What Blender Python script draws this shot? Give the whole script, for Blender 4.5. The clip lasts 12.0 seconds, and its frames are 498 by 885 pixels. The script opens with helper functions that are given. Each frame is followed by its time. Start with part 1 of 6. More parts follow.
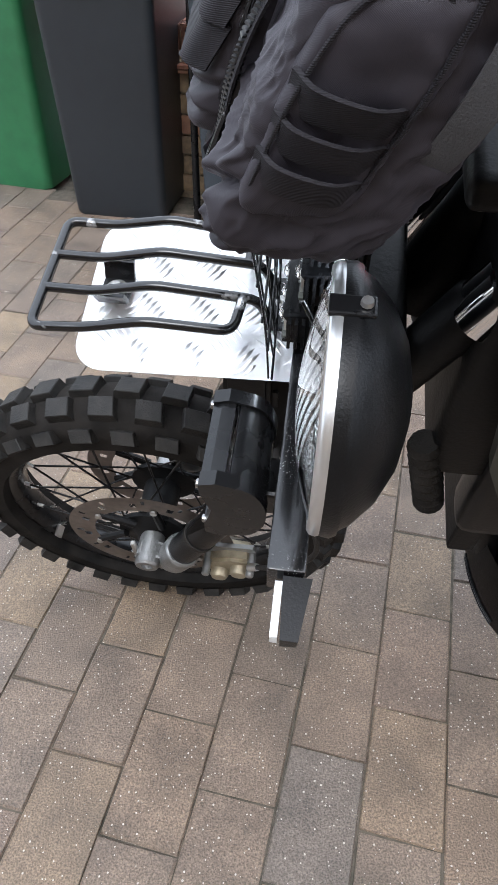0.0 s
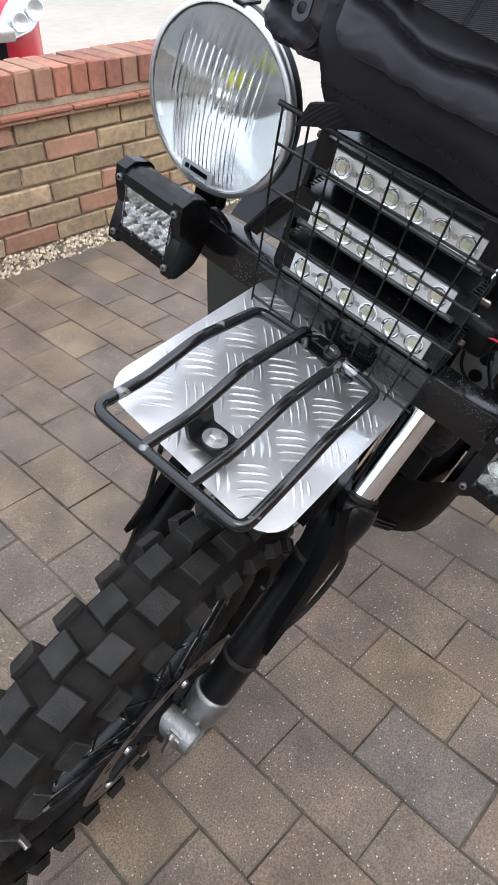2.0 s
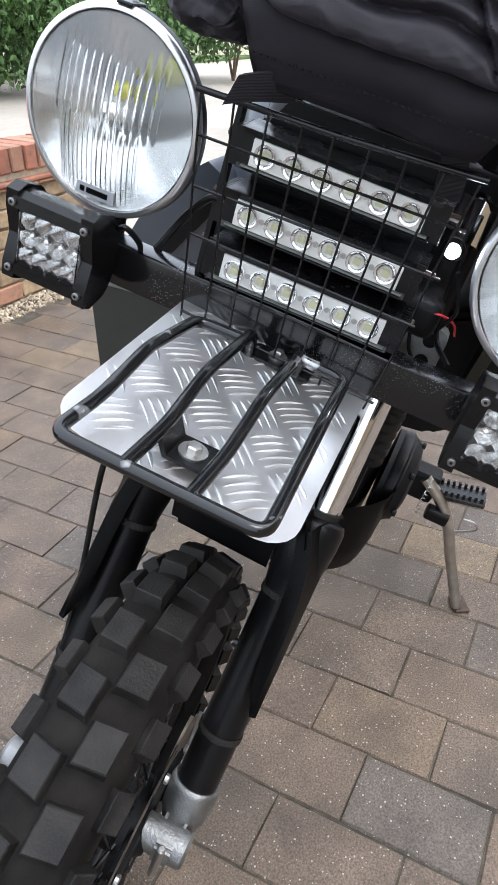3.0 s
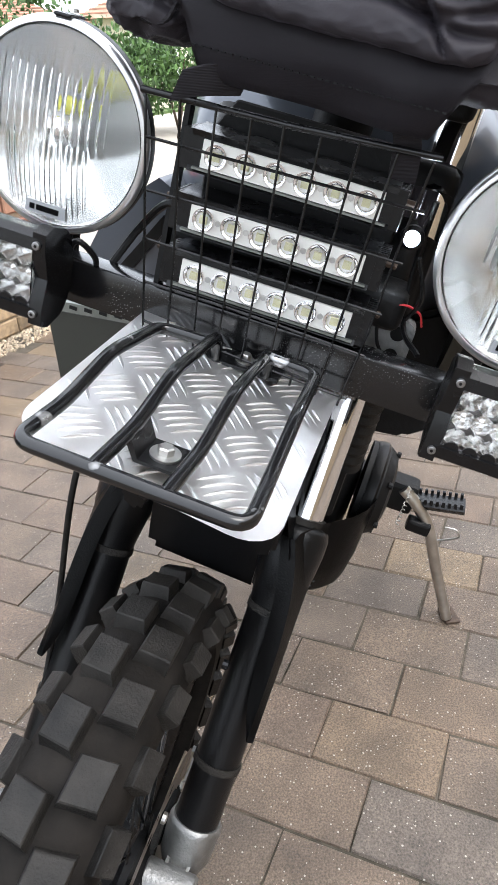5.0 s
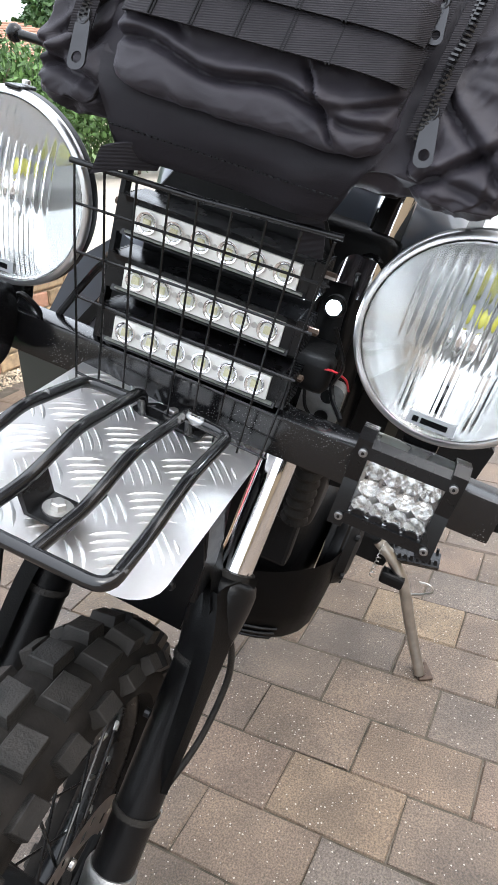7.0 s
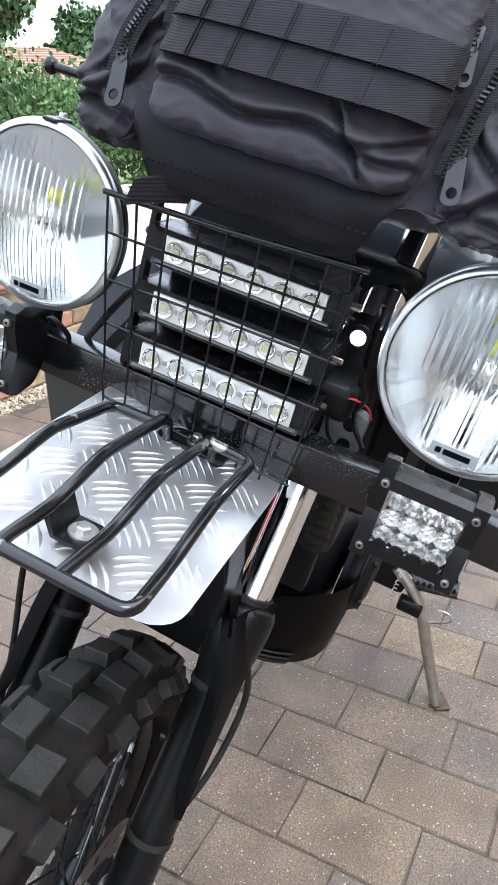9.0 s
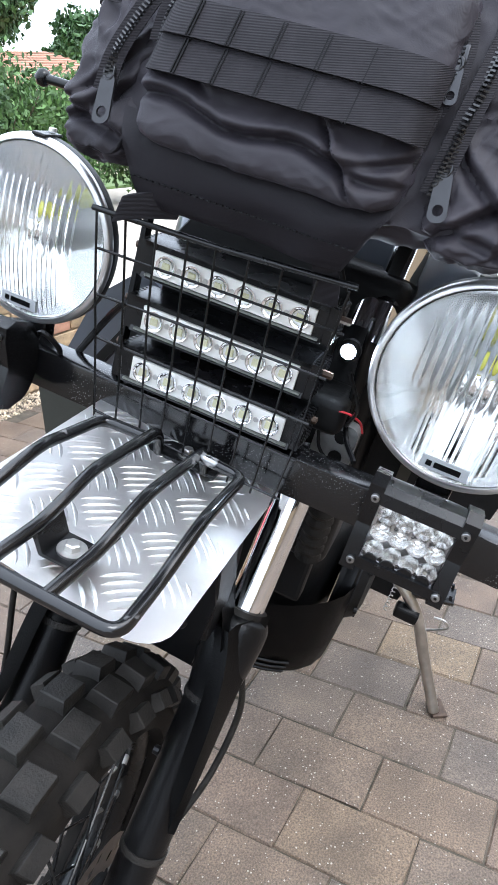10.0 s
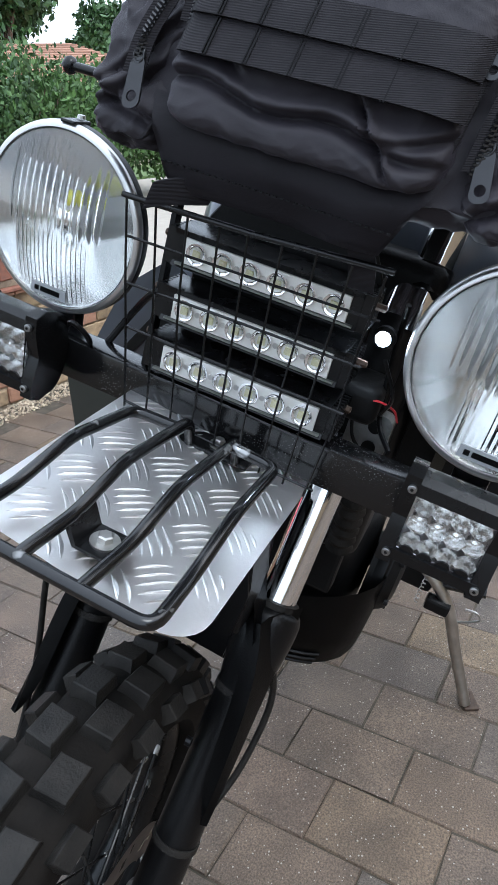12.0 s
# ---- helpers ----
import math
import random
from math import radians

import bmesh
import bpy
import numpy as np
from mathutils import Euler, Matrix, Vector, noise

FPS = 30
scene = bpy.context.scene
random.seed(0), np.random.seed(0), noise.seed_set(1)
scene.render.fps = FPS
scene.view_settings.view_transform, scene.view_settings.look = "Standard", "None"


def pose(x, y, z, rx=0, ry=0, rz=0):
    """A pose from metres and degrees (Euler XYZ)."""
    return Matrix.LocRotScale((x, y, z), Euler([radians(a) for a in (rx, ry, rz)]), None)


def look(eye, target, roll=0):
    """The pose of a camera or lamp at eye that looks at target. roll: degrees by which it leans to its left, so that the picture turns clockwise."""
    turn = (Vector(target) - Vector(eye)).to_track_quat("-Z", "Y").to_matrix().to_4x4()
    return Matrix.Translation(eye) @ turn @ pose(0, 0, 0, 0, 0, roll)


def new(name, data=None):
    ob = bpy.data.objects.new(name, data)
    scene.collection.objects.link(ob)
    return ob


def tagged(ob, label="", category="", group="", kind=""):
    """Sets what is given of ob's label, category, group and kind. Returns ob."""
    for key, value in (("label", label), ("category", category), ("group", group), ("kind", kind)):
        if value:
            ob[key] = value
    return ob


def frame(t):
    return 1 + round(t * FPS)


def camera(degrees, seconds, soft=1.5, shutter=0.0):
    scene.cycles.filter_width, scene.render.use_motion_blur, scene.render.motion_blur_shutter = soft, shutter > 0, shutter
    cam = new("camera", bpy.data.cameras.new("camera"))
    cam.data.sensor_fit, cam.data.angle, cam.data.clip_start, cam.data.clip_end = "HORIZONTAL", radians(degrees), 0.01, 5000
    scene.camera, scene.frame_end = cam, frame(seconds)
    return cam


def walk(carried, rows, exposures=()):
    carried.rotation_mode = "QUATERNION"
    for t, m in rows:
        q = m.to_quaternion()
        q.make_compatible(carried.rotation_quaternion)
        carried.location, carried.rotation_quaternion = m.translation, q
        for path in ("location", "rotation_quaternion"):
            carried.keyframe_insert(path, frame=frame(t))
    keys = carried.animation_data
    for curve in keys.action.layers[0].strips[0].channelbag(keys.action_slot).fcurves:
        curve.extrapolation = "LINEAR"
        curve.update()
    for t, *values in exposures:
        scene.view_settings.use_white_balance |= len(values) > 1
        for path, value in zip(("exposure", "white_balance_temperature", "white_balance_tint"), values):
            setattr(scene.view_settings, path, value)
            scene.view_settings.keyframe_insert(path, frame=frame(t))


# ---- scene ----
cam = camera(40.12, 12.0)
PATH = [
    (0, (0.1237, 0.1423, 1.1386), (0.0641, 1.6184, -0.2096), 0.07),
    (0.5, (-0.0972, 0.2898, 1.1715), (0.2744, 1.7378, -0.1570), -1.28),
    (1, (-0.2972, 0.3658, 1.1533), (0.6086, 1.5274, -0.1995), 2.36),
    (1.5, (-0.3691, 0.4438, 1.1991), (0.7142, 1.4684, -0.1338), 2.05),
    (2, (-0.3945, 0.5266, 1.1338), (0.9224, 1.3154, -0.1483), 1.77),
    (2.5, (-0.4011, 0.5712, 1.0895), (1.1128, 1.1111, -0.1007), 1.14),
    (2.7, (-0.4130, 0.6022, 1.0575), (1.1568, 1.1005, -0.0771), 0.93),
    (4.3, (-0.4308, 0.6484, 1.0156), (1.2955, 0.9998, 0.0689), -2.95),
    (4.5, (-0.4315, 0.6465, 1.0148), (1.2901, 1.0046, 0.0620), -3.04),
    (5, (-0.4196, 0.6265, 1.0023), (1.2923, 1.0175, 0.0450), -3.14),
    (5.5, (-0.3951, 0.5893, 0.9943), (1.3200, 1.0018, 0.0518), -2.72),
    (6, (-0.3967, 0.5650, 1.0154), (1.3260, 0.9966, 0.0955), -2.19),
    (6.5, (-0.4037, 0.5408, 1.0280), (1.3282, 0.9963, 0.1374), -1.50),
    (7, (-0.4002, 0.5320, 1.0245), (1.3351, 1.0125, 0.1539), -1.18),
    (7.2, (-0.4074, 0.5346, 1.0207), (1.3375, 1.0157, 0.1697), -0.97),
    (9, (-0.4040, 0.5358, 1.0326), (1.3410, 1.0713, 0.2153), -0.60),
    (9.5, (-0.4040, 0.5340, 1.0372), (1.3469, 1.0644, 0.2290), -0.69),
    (10, (-0.3974, 0.5294, 1.0418), (1.3504, 1.0650, 0.2305), -0.86),
    (10.5, (-0.3913, 0.5287, 1.0402), (1.3492, 1.0801, 0.2239), -1.22),
    (11, (-0.3900, 0.5333, 1.0390), (1.3406, 1.1017, 0.2133), -1.61),
    (11.5, (-0.3889, 0.5356, 1.0376), (1.3307, 1.1244, 0.2030), -1.92),
    (12, (-0.3911, 0.5384, 1.0380), (1.3236, 1.1399, 0.2025), -2.00),
]
walk(cam, [(t, look(eye, target, roll)) for t, eye, target, roll in PATH], [(0.0, 2.0, 6050, 10), (0.5, 1.85, 6350, 10), (1.0, 1.8, 6350, 10), (2.0, 1.72, 6050, 10), (2.7, 1.8, 6050, 10), (4.3, 2.05, 6300, 10), (6.5, 2.25, 6350, 10), (8.6, 2.25, 5950, 9), (11.3, 2.15, 5800, 9), (11.5, 1.7, 5760, 8), (12.0, 1.5, 5750, 7)])
# ---------- world and light ----------
world = bpy.data.worlds.new("sky")
scene.world = world
world.use_nodes = True
wn, wl = world.node_tree.nodes, world.node_tree.links
sky = wn.new("ShaderNodeTexSky")
sky.sky_type = "NISHITA"
sky.sun_disc = False
sky.sun_elevation, sky.sun_rotation = radians(52), radians(150)
sky.air_density, sky.dust_density, sky.ozone_density = 1.0, 2.5, 1.0
# a closed, even cloud cover over the clear sky
cloud = wn.new("ShaderNodeMix")
cloud.data_type = "RGBA"
cloud.inputs["Factor"].default_value = 0.82
cloud.inputs["B"].default_value = (4.3, 4.45, 4.6, 1)
wl.new(sky.outputs[0], cloud.inputs["A"])
# an overcast sky is brightest overhead
where = wn.new("ShaderNodeTexCoord")
height = wn.new("ShaderNodeSeparateXYZ")
rise = wn.new("ShaderNodeMapRange")
rise.inputs["To Min"].default_value, rise.inputs["To Max"].default_value = 0.8, 1.5
level = wn.new("ShaderNodeVectorMath")
level.operation = "SCALE"
wl.new(where.outputs["Generated"], height.inputs[0])
wl.new(height.outputs["Z"], rise.inputs["Value"])
wl.new(cloud.outputs["Result"], level.inputs[0])
wl.new(rise.outputs[0], level.inputs["Scale"])
wl.new(level.outputs[0], wn["Background"].inputs["Color"])
wn["Background"].inputs["Strength"].default_value = 0.15
sun = new("sun", bpy.data.lights.new("sun", "SUN"))
sun.data.energy, sun.data.angle, sun.data.color = 0.5, radians(25), (1.0, 0.96, 0.9)
sun.matrix_world = look((-1.5, -2.6, 5.0), (0.0, 0.5, 0.0))


# ---------- materials ----------
def material(name, base, rough=0.5, metal=0.0, dark=None, scale=40.0, spread=0.5, bump=0.0, bump_scale=None, rough_var=0.0, island=0.0, piece=0.0, coat=0.0, spec=0.5):
    """A surface with colour varied by noise at two scales, fine relief and uneven gloss."""
    m = bpy.data.materials.new(name)
    m.use_nodes = True
    n, l = m.node_tree.nodes, m.node_tree.links
    b = n["Principled BSDF"]
    b.inputs["Roughness"].default_value, b.inputs["Metallic"].default_value = rough, metal
    b.inputs["Coat Weight"].default_value = coat
    b.inputs["Specular IOR Level"].default_value = spec
    tc = n.new("ShaderNodeNewGeometry")
    n1, n2 = n.new("ShaderNodeTexNoise"), n.new("ShaderNodeTexNoise")
    n1.inputs["Scale"].default_value, n1.inputs["Detail"].default_value = scale, 6
    n2.inputs["Scale"].default_value, n2.inputs["Detail"].default_value = scale * 0.13, 4
    for k in (n1, n2):
        l.new(tc.outputs["Position"], k.inputs["Vector"])
    add = n.new("ShaderNodeMath")
    add.operation = "MULTIPLY_ADD"
    add.inputs[1].default_value = 0.5
    half = n.new("ShaderNodeMath")
    half.operation = "MULTIPLY"
    half.inputs[1].default_value = 0.5
    l.new(n2.outputs["Fac"], half.inputs[0])
    l.new(n1.outputs["Fac"], add.inputs[0])
    l.new(half.outputs[0], add.inputs[2])
    ramp = n.new("ShaderNodeValToRGB")
    d = dark if dark else tuple(c * (1 - spread) for c in base)
    ramp.color_ramp.elements[0].position, ramp.color_ramp.elements[1].position = 0.36, 0.62
    ramp.color_ramp.elements[0].color, ramp.color_ramp.elements[1].color = (*d, 1), (*base, 1)
    l.new(add.outputs[0], ramp.inputs["Fac"])
    out = ramp.outputs["Color"]
    if island or piece:
        hsv = n.new("ShaderNodeHueSaturation")
        if piece:
            rnd = n.new("ShaderNodeObjectInfo").outputs["Random"]
        else:
            rnd = n.new("ShaderNodeNewGeometry").outputs["Random Per Island"]
        mr = n.new("ShaderNodeMapRange")
        mr.inputs["To Min"].default_value, mr.inputs["To Max"].default_value = 1 - (island or piece), 1 + (island or piece)
        l.new(rnd, mr.inputs["Value"])
        l.new(mr.outputs[0], hsv.inputs["Value"])
        l.new(out, hsv.inputs["Color"])
        out = hsv.outputs["Color"]
    l.new(out, b.inputs["Base Color"])
    if rough_var:
        mr2 = n.new("ShaderNodeMapRange")
        mr2.inputs["To Min"].default_value, mr2.inputs["To Max"].default_value = max(rough - rough_var, 0.02), min(rough + rough_var, 1)
        l.new(add.outputs[0], mr2.inputs["Value"])
        l.new(mr2.outputs[0], b.inputs["Roughness"])
    if bump:
        n3 = n.new("ShaderNodeTexNoise")
        n3.inputs["Scale"].default_value, n3.inputs["Detail"].default_value = bump_scale or scale * 4, 8
        l.new(tc.outputs["Position"], n3.inputs["Vector"])
        bp = n.new("ShaderNodeBump")
        bp.inputs["Strength"].default_value, bp.inputs["Distance"].default_value = bump, 0.003
        l.new(n3.outputs["Fac"], bp.inputs["Height"])
        l.new(bp.outputs[0], b.inputs["Normal"])
    return m


def glass(name, tint=(1, 1, 1), rough=0.0, ior=1.45):
    m = bpy.data.materials.new(name)
    m.use_nodes = True
    b = m.node_tree.nodes["Principled BSDF"]
    b.inputs["Base Color"].default_value = (*tint, 1)
    b.inputs["Transmission Weight"].default_value = 1
    b.inputs["Roughness"].default_value, b.inputs["IOR"].default_value = rough, ior
    return m


def glow(name, colour, strength):
    m = bpy.data.materials.new(name)
    m.use_nodes = True
    b = m.node_tree.nodes["Principled BSDF"]
    b.inputs["Emission Color"].default_value = (*colour, 1)
    b.inputs["Emission Strength"].default_value = strength
    b.inputs["Base Color"].default_value = (*colour, 1)
    return m


def worn_paint(name, low, high, scale, chip=(0.5, 0.5, 0.5), chip_metal=1.0, dust=0.0):
    """Black paint rubbed through to bright metal in patches, with pale dust specks."""
    m = material(name, (0.006, 0.006, 0.0065), 0.17, dark=(0.004, 0.004, 0.0045), scale=30, rough_var=0.06)
    n, l = m.node_tree.nodes, m.node_tree.links
    b = n["Principled BSDF"]
    geo = n.new("ShaderNodeNewGeometry")
    wear = n.new("ShaderNodeTexNoise")
    wear.inputs["Scale"].default_value, wear.inputs["Detail"].default_value = scale, 5
    l.new(geo.outputs["Position"], wear.inputs["Vector"])
    mask = n.new("ShaderNodeMapRange")
    mask.inputs["From Min"].default_value, mask.inputs["From Max"].default_value = low, high
    l.new(wear.outputs["Fac"], mask.inputs["Value"])
    mix = n.new("ShaderNodeMix")
    mix.data_type = "RGBA"
    mix.inputs["B"].default_value = (*chip, 1)
    l.new(mask.outputs[0], mix.inputs["Factor"])
    l.new(b.inputs["Base Color"].links[0].from_socket, mix.inputs["A"])
    out = mix.outputs["Result"]
    if dust:
        vor = n.new("ShaderNodeTexVoronoi")
        vor.inputs["Scale"].default_value = 420
        l.new(geo.outputs["Position"], vor.inputs["Vector"])
        near = n.new("ShaderNodeMath")
        near.operation, near.inputs[1].default_value = "LESS_THAN", 0.2
        l.new(vor.outputs["Distance"], near.inputs[0])
        area = n.new("ShaderNodeTexNoise")
        area.inputs["Scale"].default_value = 14
        l.new(geo.outputs["Position"], area.inputs["Vector"])
        where = n.new("ShaderNodeMapRange")
        where.inputs["From Min"].default_value, where.inputs["From Max"].default_value = 0.5, 0.6
        l.new(area.outputs["Fac"], where.inputs["Value"])
        k = n.new("ShaderNodeMath")
        k.operation = "MULTIPLY"
        l.new(near.outputs[0], k.inputs[0])
        l.new(where.outputs[0], k.inputs[1])
        mix2 = n.new("ShaderNodeMix")
        mix2.data_type = "RGBA"
        mix2.inputs["B"].default_value = (dust, dust, dust, 1)
        l.new(k.outputs[0], mix2.inputs["Factor"])
        l.new(out, mix2.inputs["A"])
        out = mix2.outputs["Result"]
    l.new(out, b.inputs["Base Color"])
    if chip_metal:
        l.new(mask.outputs[0], b.inputs["Metallic"])
    return m


RACK_PAINT = worn_paint("rubbed_black_paint", 0.655, 0.71, 16, chip=(0.5, 0.5, 0.5))
BAR_PAINT = worn_paint("dusty_black_paint", 0.72, 0.76, 60, dust=0.16)
RUBBER = material("tyre_rubber", (0.0205, 0.0186, 0.0166), 0.56, dark=(0.0026, 0.0025, 0.0025), scale=45, bump=0.35, bump_scale=420, rough_var=0.14, spec=0.2)
TYRE_WALL = material("dusty_tyre_carcass", (0.0160, 0.0138, 0.0120), 0.8, dark=(0.0022, 0.0021, 0.0020), scale=35, bump=0.25, bump_scale=300, rough_var=0.1, spec=0.1)
BLACK_PAINT = material("black_paint", (0.0055, 0.0055, 0.006), 0.27, dark=(0.003, 0.003, 0.0034), scale=30, bump=0.06, rough_var=0.12, spec=0.3)
BLACK_PLASTIC = material("black_plastic", (0.0048, 0.0048, 0.0053), 0.34, dark=(0.0028, 0.0028, 0.0030), scale=60, bump=0.12, bump_scale=500, rough_var=0.1, spec=0.2)
DARK_HOLLOW = material("engine_black", (0.0055, 0.0055, 0.006), 0.5, dark=(0.0025, 0.0025, 0.0025), scale=50, bump=0.2, rough_var=0.15, spec=0.18)
CHROME = material("chrome", (0.85, 0.85, 0.86), 0.08, 1.0, spread=0.08, scale=30, rough_var=0.05)
STEEL = material("bare_steel", (0.55, 0.54, 0.52), 0.38, 1.0, spread=0.3, scale=60, bump=0.08, rough_var=0.12)
CAST_ALLOY = material("cast_alloy", (0.30, 0.30, 0.295), 0.48, 0.9, spread=0.35, scale=80, bump=0.3, rough_var=0.15)
DISC_STEEL = material("disc_steel", (0.30, 0.255, 0.225), 0.5, 0.75, spread=0.35, scale=90, rough_var=0.15)
BRONZE = material("caliper_bronze", (0.36, 0.31, 0.22), 0.5, 0.6, spread=0.4, scale=70, bump=0.2)
PLATE = material("tread_plate_aluminium", (0.93, 0.93, 0.935), 0.42, 1.0, spread=0.1, scale=25, bump=0.05, bump_scale=300, rough_var=0.1)
CLOTH = material("black_nylon", (0.0235, 0.0202, 0.0256), 0.62, dark=(0.0160, 0.0137, 0.0175), scale=25, bump=0.4, bump_scale=1300, rough_var=0.1, spec=0.3)
WEBBING = material("black_webbing", (0.0190, 0.0172, 0.0198), 0.72, dark=(0.0115, 0.0104, 0.0122), scale=60, bump=0.5, bump_scale=900, spec=0.15)
LAMP_BOWL = material("lamp_bowl_silver", (0.60, 0.61, 0.60), 0.15, 0.95, spread=0.05, scale=30)
REFLECTOR = material("reflector_chrome", (0.95, 0.95, 0.94), 0.32, 0.6, spread=0.05, scale=30)
CLEAR = glass("clear_glass")


def weave(m, fine, depth, strength, crumples=0.0012, direction="DIAGONAL"):
    """Adds twill ribs and small crumples to a cloth's relief."""
    n, l = m.node_tree.nodes, m.node_tree.links
    b = n["Principled BSDF"]
    geo = n.new("ShaderNodeNewGeometry")
    rib = n.new("ShaderNodeTexWave")
    rib.bands_direction = direction
    rib.inputs["Scale"].default_value, rib.inputs["Distortion"].default_value = fine, 0.0
    crumple = n.new("ShaderNodeTexNoise")
    crumple.noise_type = "FBM"
    crumple.inputs["Scale"].default_value, crumple.inputs["Detail"].default_value, crumple.inputs["Distortion"].default_value = 38, 4, 0.5
    for k in (rib, crumple):
        l.new(geo.outputs["Position"], k.inputs["Vector"])
    b1, b2 = n.new("ShaderNodeBump"), n.new("ShaderNodeBump")
    b1.inputs["Strength"].default_value, b1.inputs["Distance"].default_value = strength, depth
    b2.inputs["Strength"].default_value, b2.inputs["Distance"].default_value = 0.6, crumples
    l.new(rib.outputs["Fac"], b1.inputs["Height"])
    l.new(crumple.outputs["Fac"], b2.inputs["Height"])
    l.new(b2.outputs[0], b1.inputs["Normal"])
    l.new(b1.outputs[0], b.inputs["Normal"])


weave(WEBBING, 330, 0.0006, 0.5, 0.0006, "Z")
for nylon in (CLOTH,):
    nb = nylon.node_tree.nodes["Principled BSDF"]
    weave(nylon, 800, 0.0004, 0.2)
    nb.inputs["Sheen Weight"].default_value, nb.inputs["Sheen Roughness"].default_value = 0.06, 0.35
    nb.inputs["Sheen Tint"].default_value = (0.8, 0.75, 0.95, 1)


def paving_material(name, by_piece):
    """Tumbled concrete: a tone of its own for each block, mottling, pale chips of aggregate."""
    m = bpy.data.materials.new(name)
    m.use_nodes = True
    n, l = m.node_tree.nodes, m.node_tree.links
    b = n["Principled BSDF"]
    geo = n.new("ShaderNodeNewGeometry")
    rnd = n.new("ShaderNodeObjectInfo").outputs["Random"] if by_piece else geo.outputs["Random Per Island"]
    tone = n.new("ShaderNodeValToRGB")
    cols = ((0.0, (0.1030, 0.0766, 0.0560)), (0.3, (0.1215, 0.0868, 0.0610)), (0.55, (0.0960, 0.0768, 0.0615)), (0.8, (0.1190, 0.0830, 0.0590)), (0.95, (0.1330, 0.0950, 0.0595)), (1.0, (0.1600, 0.1160, 0.0730)))
    while len(tone.color_ramp.elements) < len(cols):
        tone.color_ramp.elements.new(0.5)
    for e, (p, c) in zip(tone.color_ramp.elements, cols):
        e.position, e.color = p, (*c, 1)
    l.new(rnd, tone.inputs["Fac"])
    big, fine = n.new("ShaderNodeTexNoise"), n.new("ShaderNodeTexNoise")
    big.inputs["Scale"].default_value, big.inputs["Detail"].default_value = 9, 5
    fine.inputs["Scale"].default_value, fine.inputs["Detail"].default_value = 330, 4
    for k in (big, fine):
        l.new(geo.outputs["Position"], k.inputs["Vector"])
    r1, r2 = n.new("ShaderNodeMapRange"), n.new("ShaderNodeMapRange")
    r1.inputs["From Min"].default_value, r1.inputs["From Max"].default_value = 0.3, 0.7
    r1.inputs["To Min"].default_value, r1.inputs["To Max"].default_value = 0.66, 1.34
    r2.inputs["From Min"].default_value, r2.inputs["From Max"].default_value = 0.3, 0.7
    r2.inputs["To Min"].default_value, r2.inputs["To Max"].default_value = 0.5, 1.5
    l.new(big.outputs["Fac"], r1.inputs["Value"])
    l.new(fine.outputs["Fac"], r2.inputs["Value"])
    mul = n.new("ShaderNodeMath")
    mul.operation = "MULTIPLY"
    l.new(r1.outputs[0], mul.inputs[0])
    l.new(r2.outputs[0], mul.inputs[1])
    hsv = n.new("ShaderNodeHueSaturation")
    l.new(tone.outputs["Color"], hsv.inputs["Color"])
    l.new(mul.outputs[0], hsv.inputs["Value"])
    vor = n.new("ShaderNodeTexVoronoi")
    vor.inputs["Scale"].default_value = 170
    l.new(geo.outputs["Position"], vor.inputs["Vector"])
    sep = n.new("ShaderNodeSeparateColor")
    l.new(vor.outputs["Color"], sep.inputs["Color"])
    rare = n.new("ShaderNodeMath")
    rare.operation, rare.inputs[1].default_value = "GREATER_THAN", 0.60
    l.new(sep.outputs[0], rare.inputs[0])
    size = n.new("ShaderNodeMath")
    size.operation, size.inputs[1].default_value = "MULTIPLY", 0.29
    l.new(sep.outputs[1], size.inputs[0])
    near = n.new("ShaderNodeMath")
    near.operation = "LESS_THAN"
    l.new(vor.outputs["Distance"], near.inputs[0])
    l.new(size.outputs[0], near.inputs[1])
    chip = n.new("ShaderNodeMath")
    chip.operation = "MULTIPLY"
    l.new(rare.outputs[0], chip.inputs[0])
    l.new(near.outputs[0], chip.inputs[1])
    mix = n.new("ShaderNodeMix")
    mix.data_type = "RGBA"
    mix.inputs["B"].default_value = (0.36, 0.325, 0.28, 1)
    l.new(chip.outputs[0], mix.inputs["Factor"])
    l.new(hsv.outputs["Color"], mix.inputs["A"])
    l.new(mix.outputs["Result"], b.inputs["Base Color"])
    rr = n.new("ShaderNodeMapRange")
    rr.inputs["To Min"].default_value, rr.inputs["To Max"].default_value = 0.42, 0.72
    l.new(big.outputs["Fac"], rr.inputs["Value"])
    l.new(rr.outputs[0], b.inputs["Roughness"])
    bp = n.new("ShaderNodeBump")
    bp.inputs["Strength"].default_value, bp.inputs["Distance"].default_value = 0.9, 0.003
    l.new(fine.outputs["Fac"], bp.inputs["Height"])
    l.new(bp.outputs[0], b.inputs["Normal"])
    return m


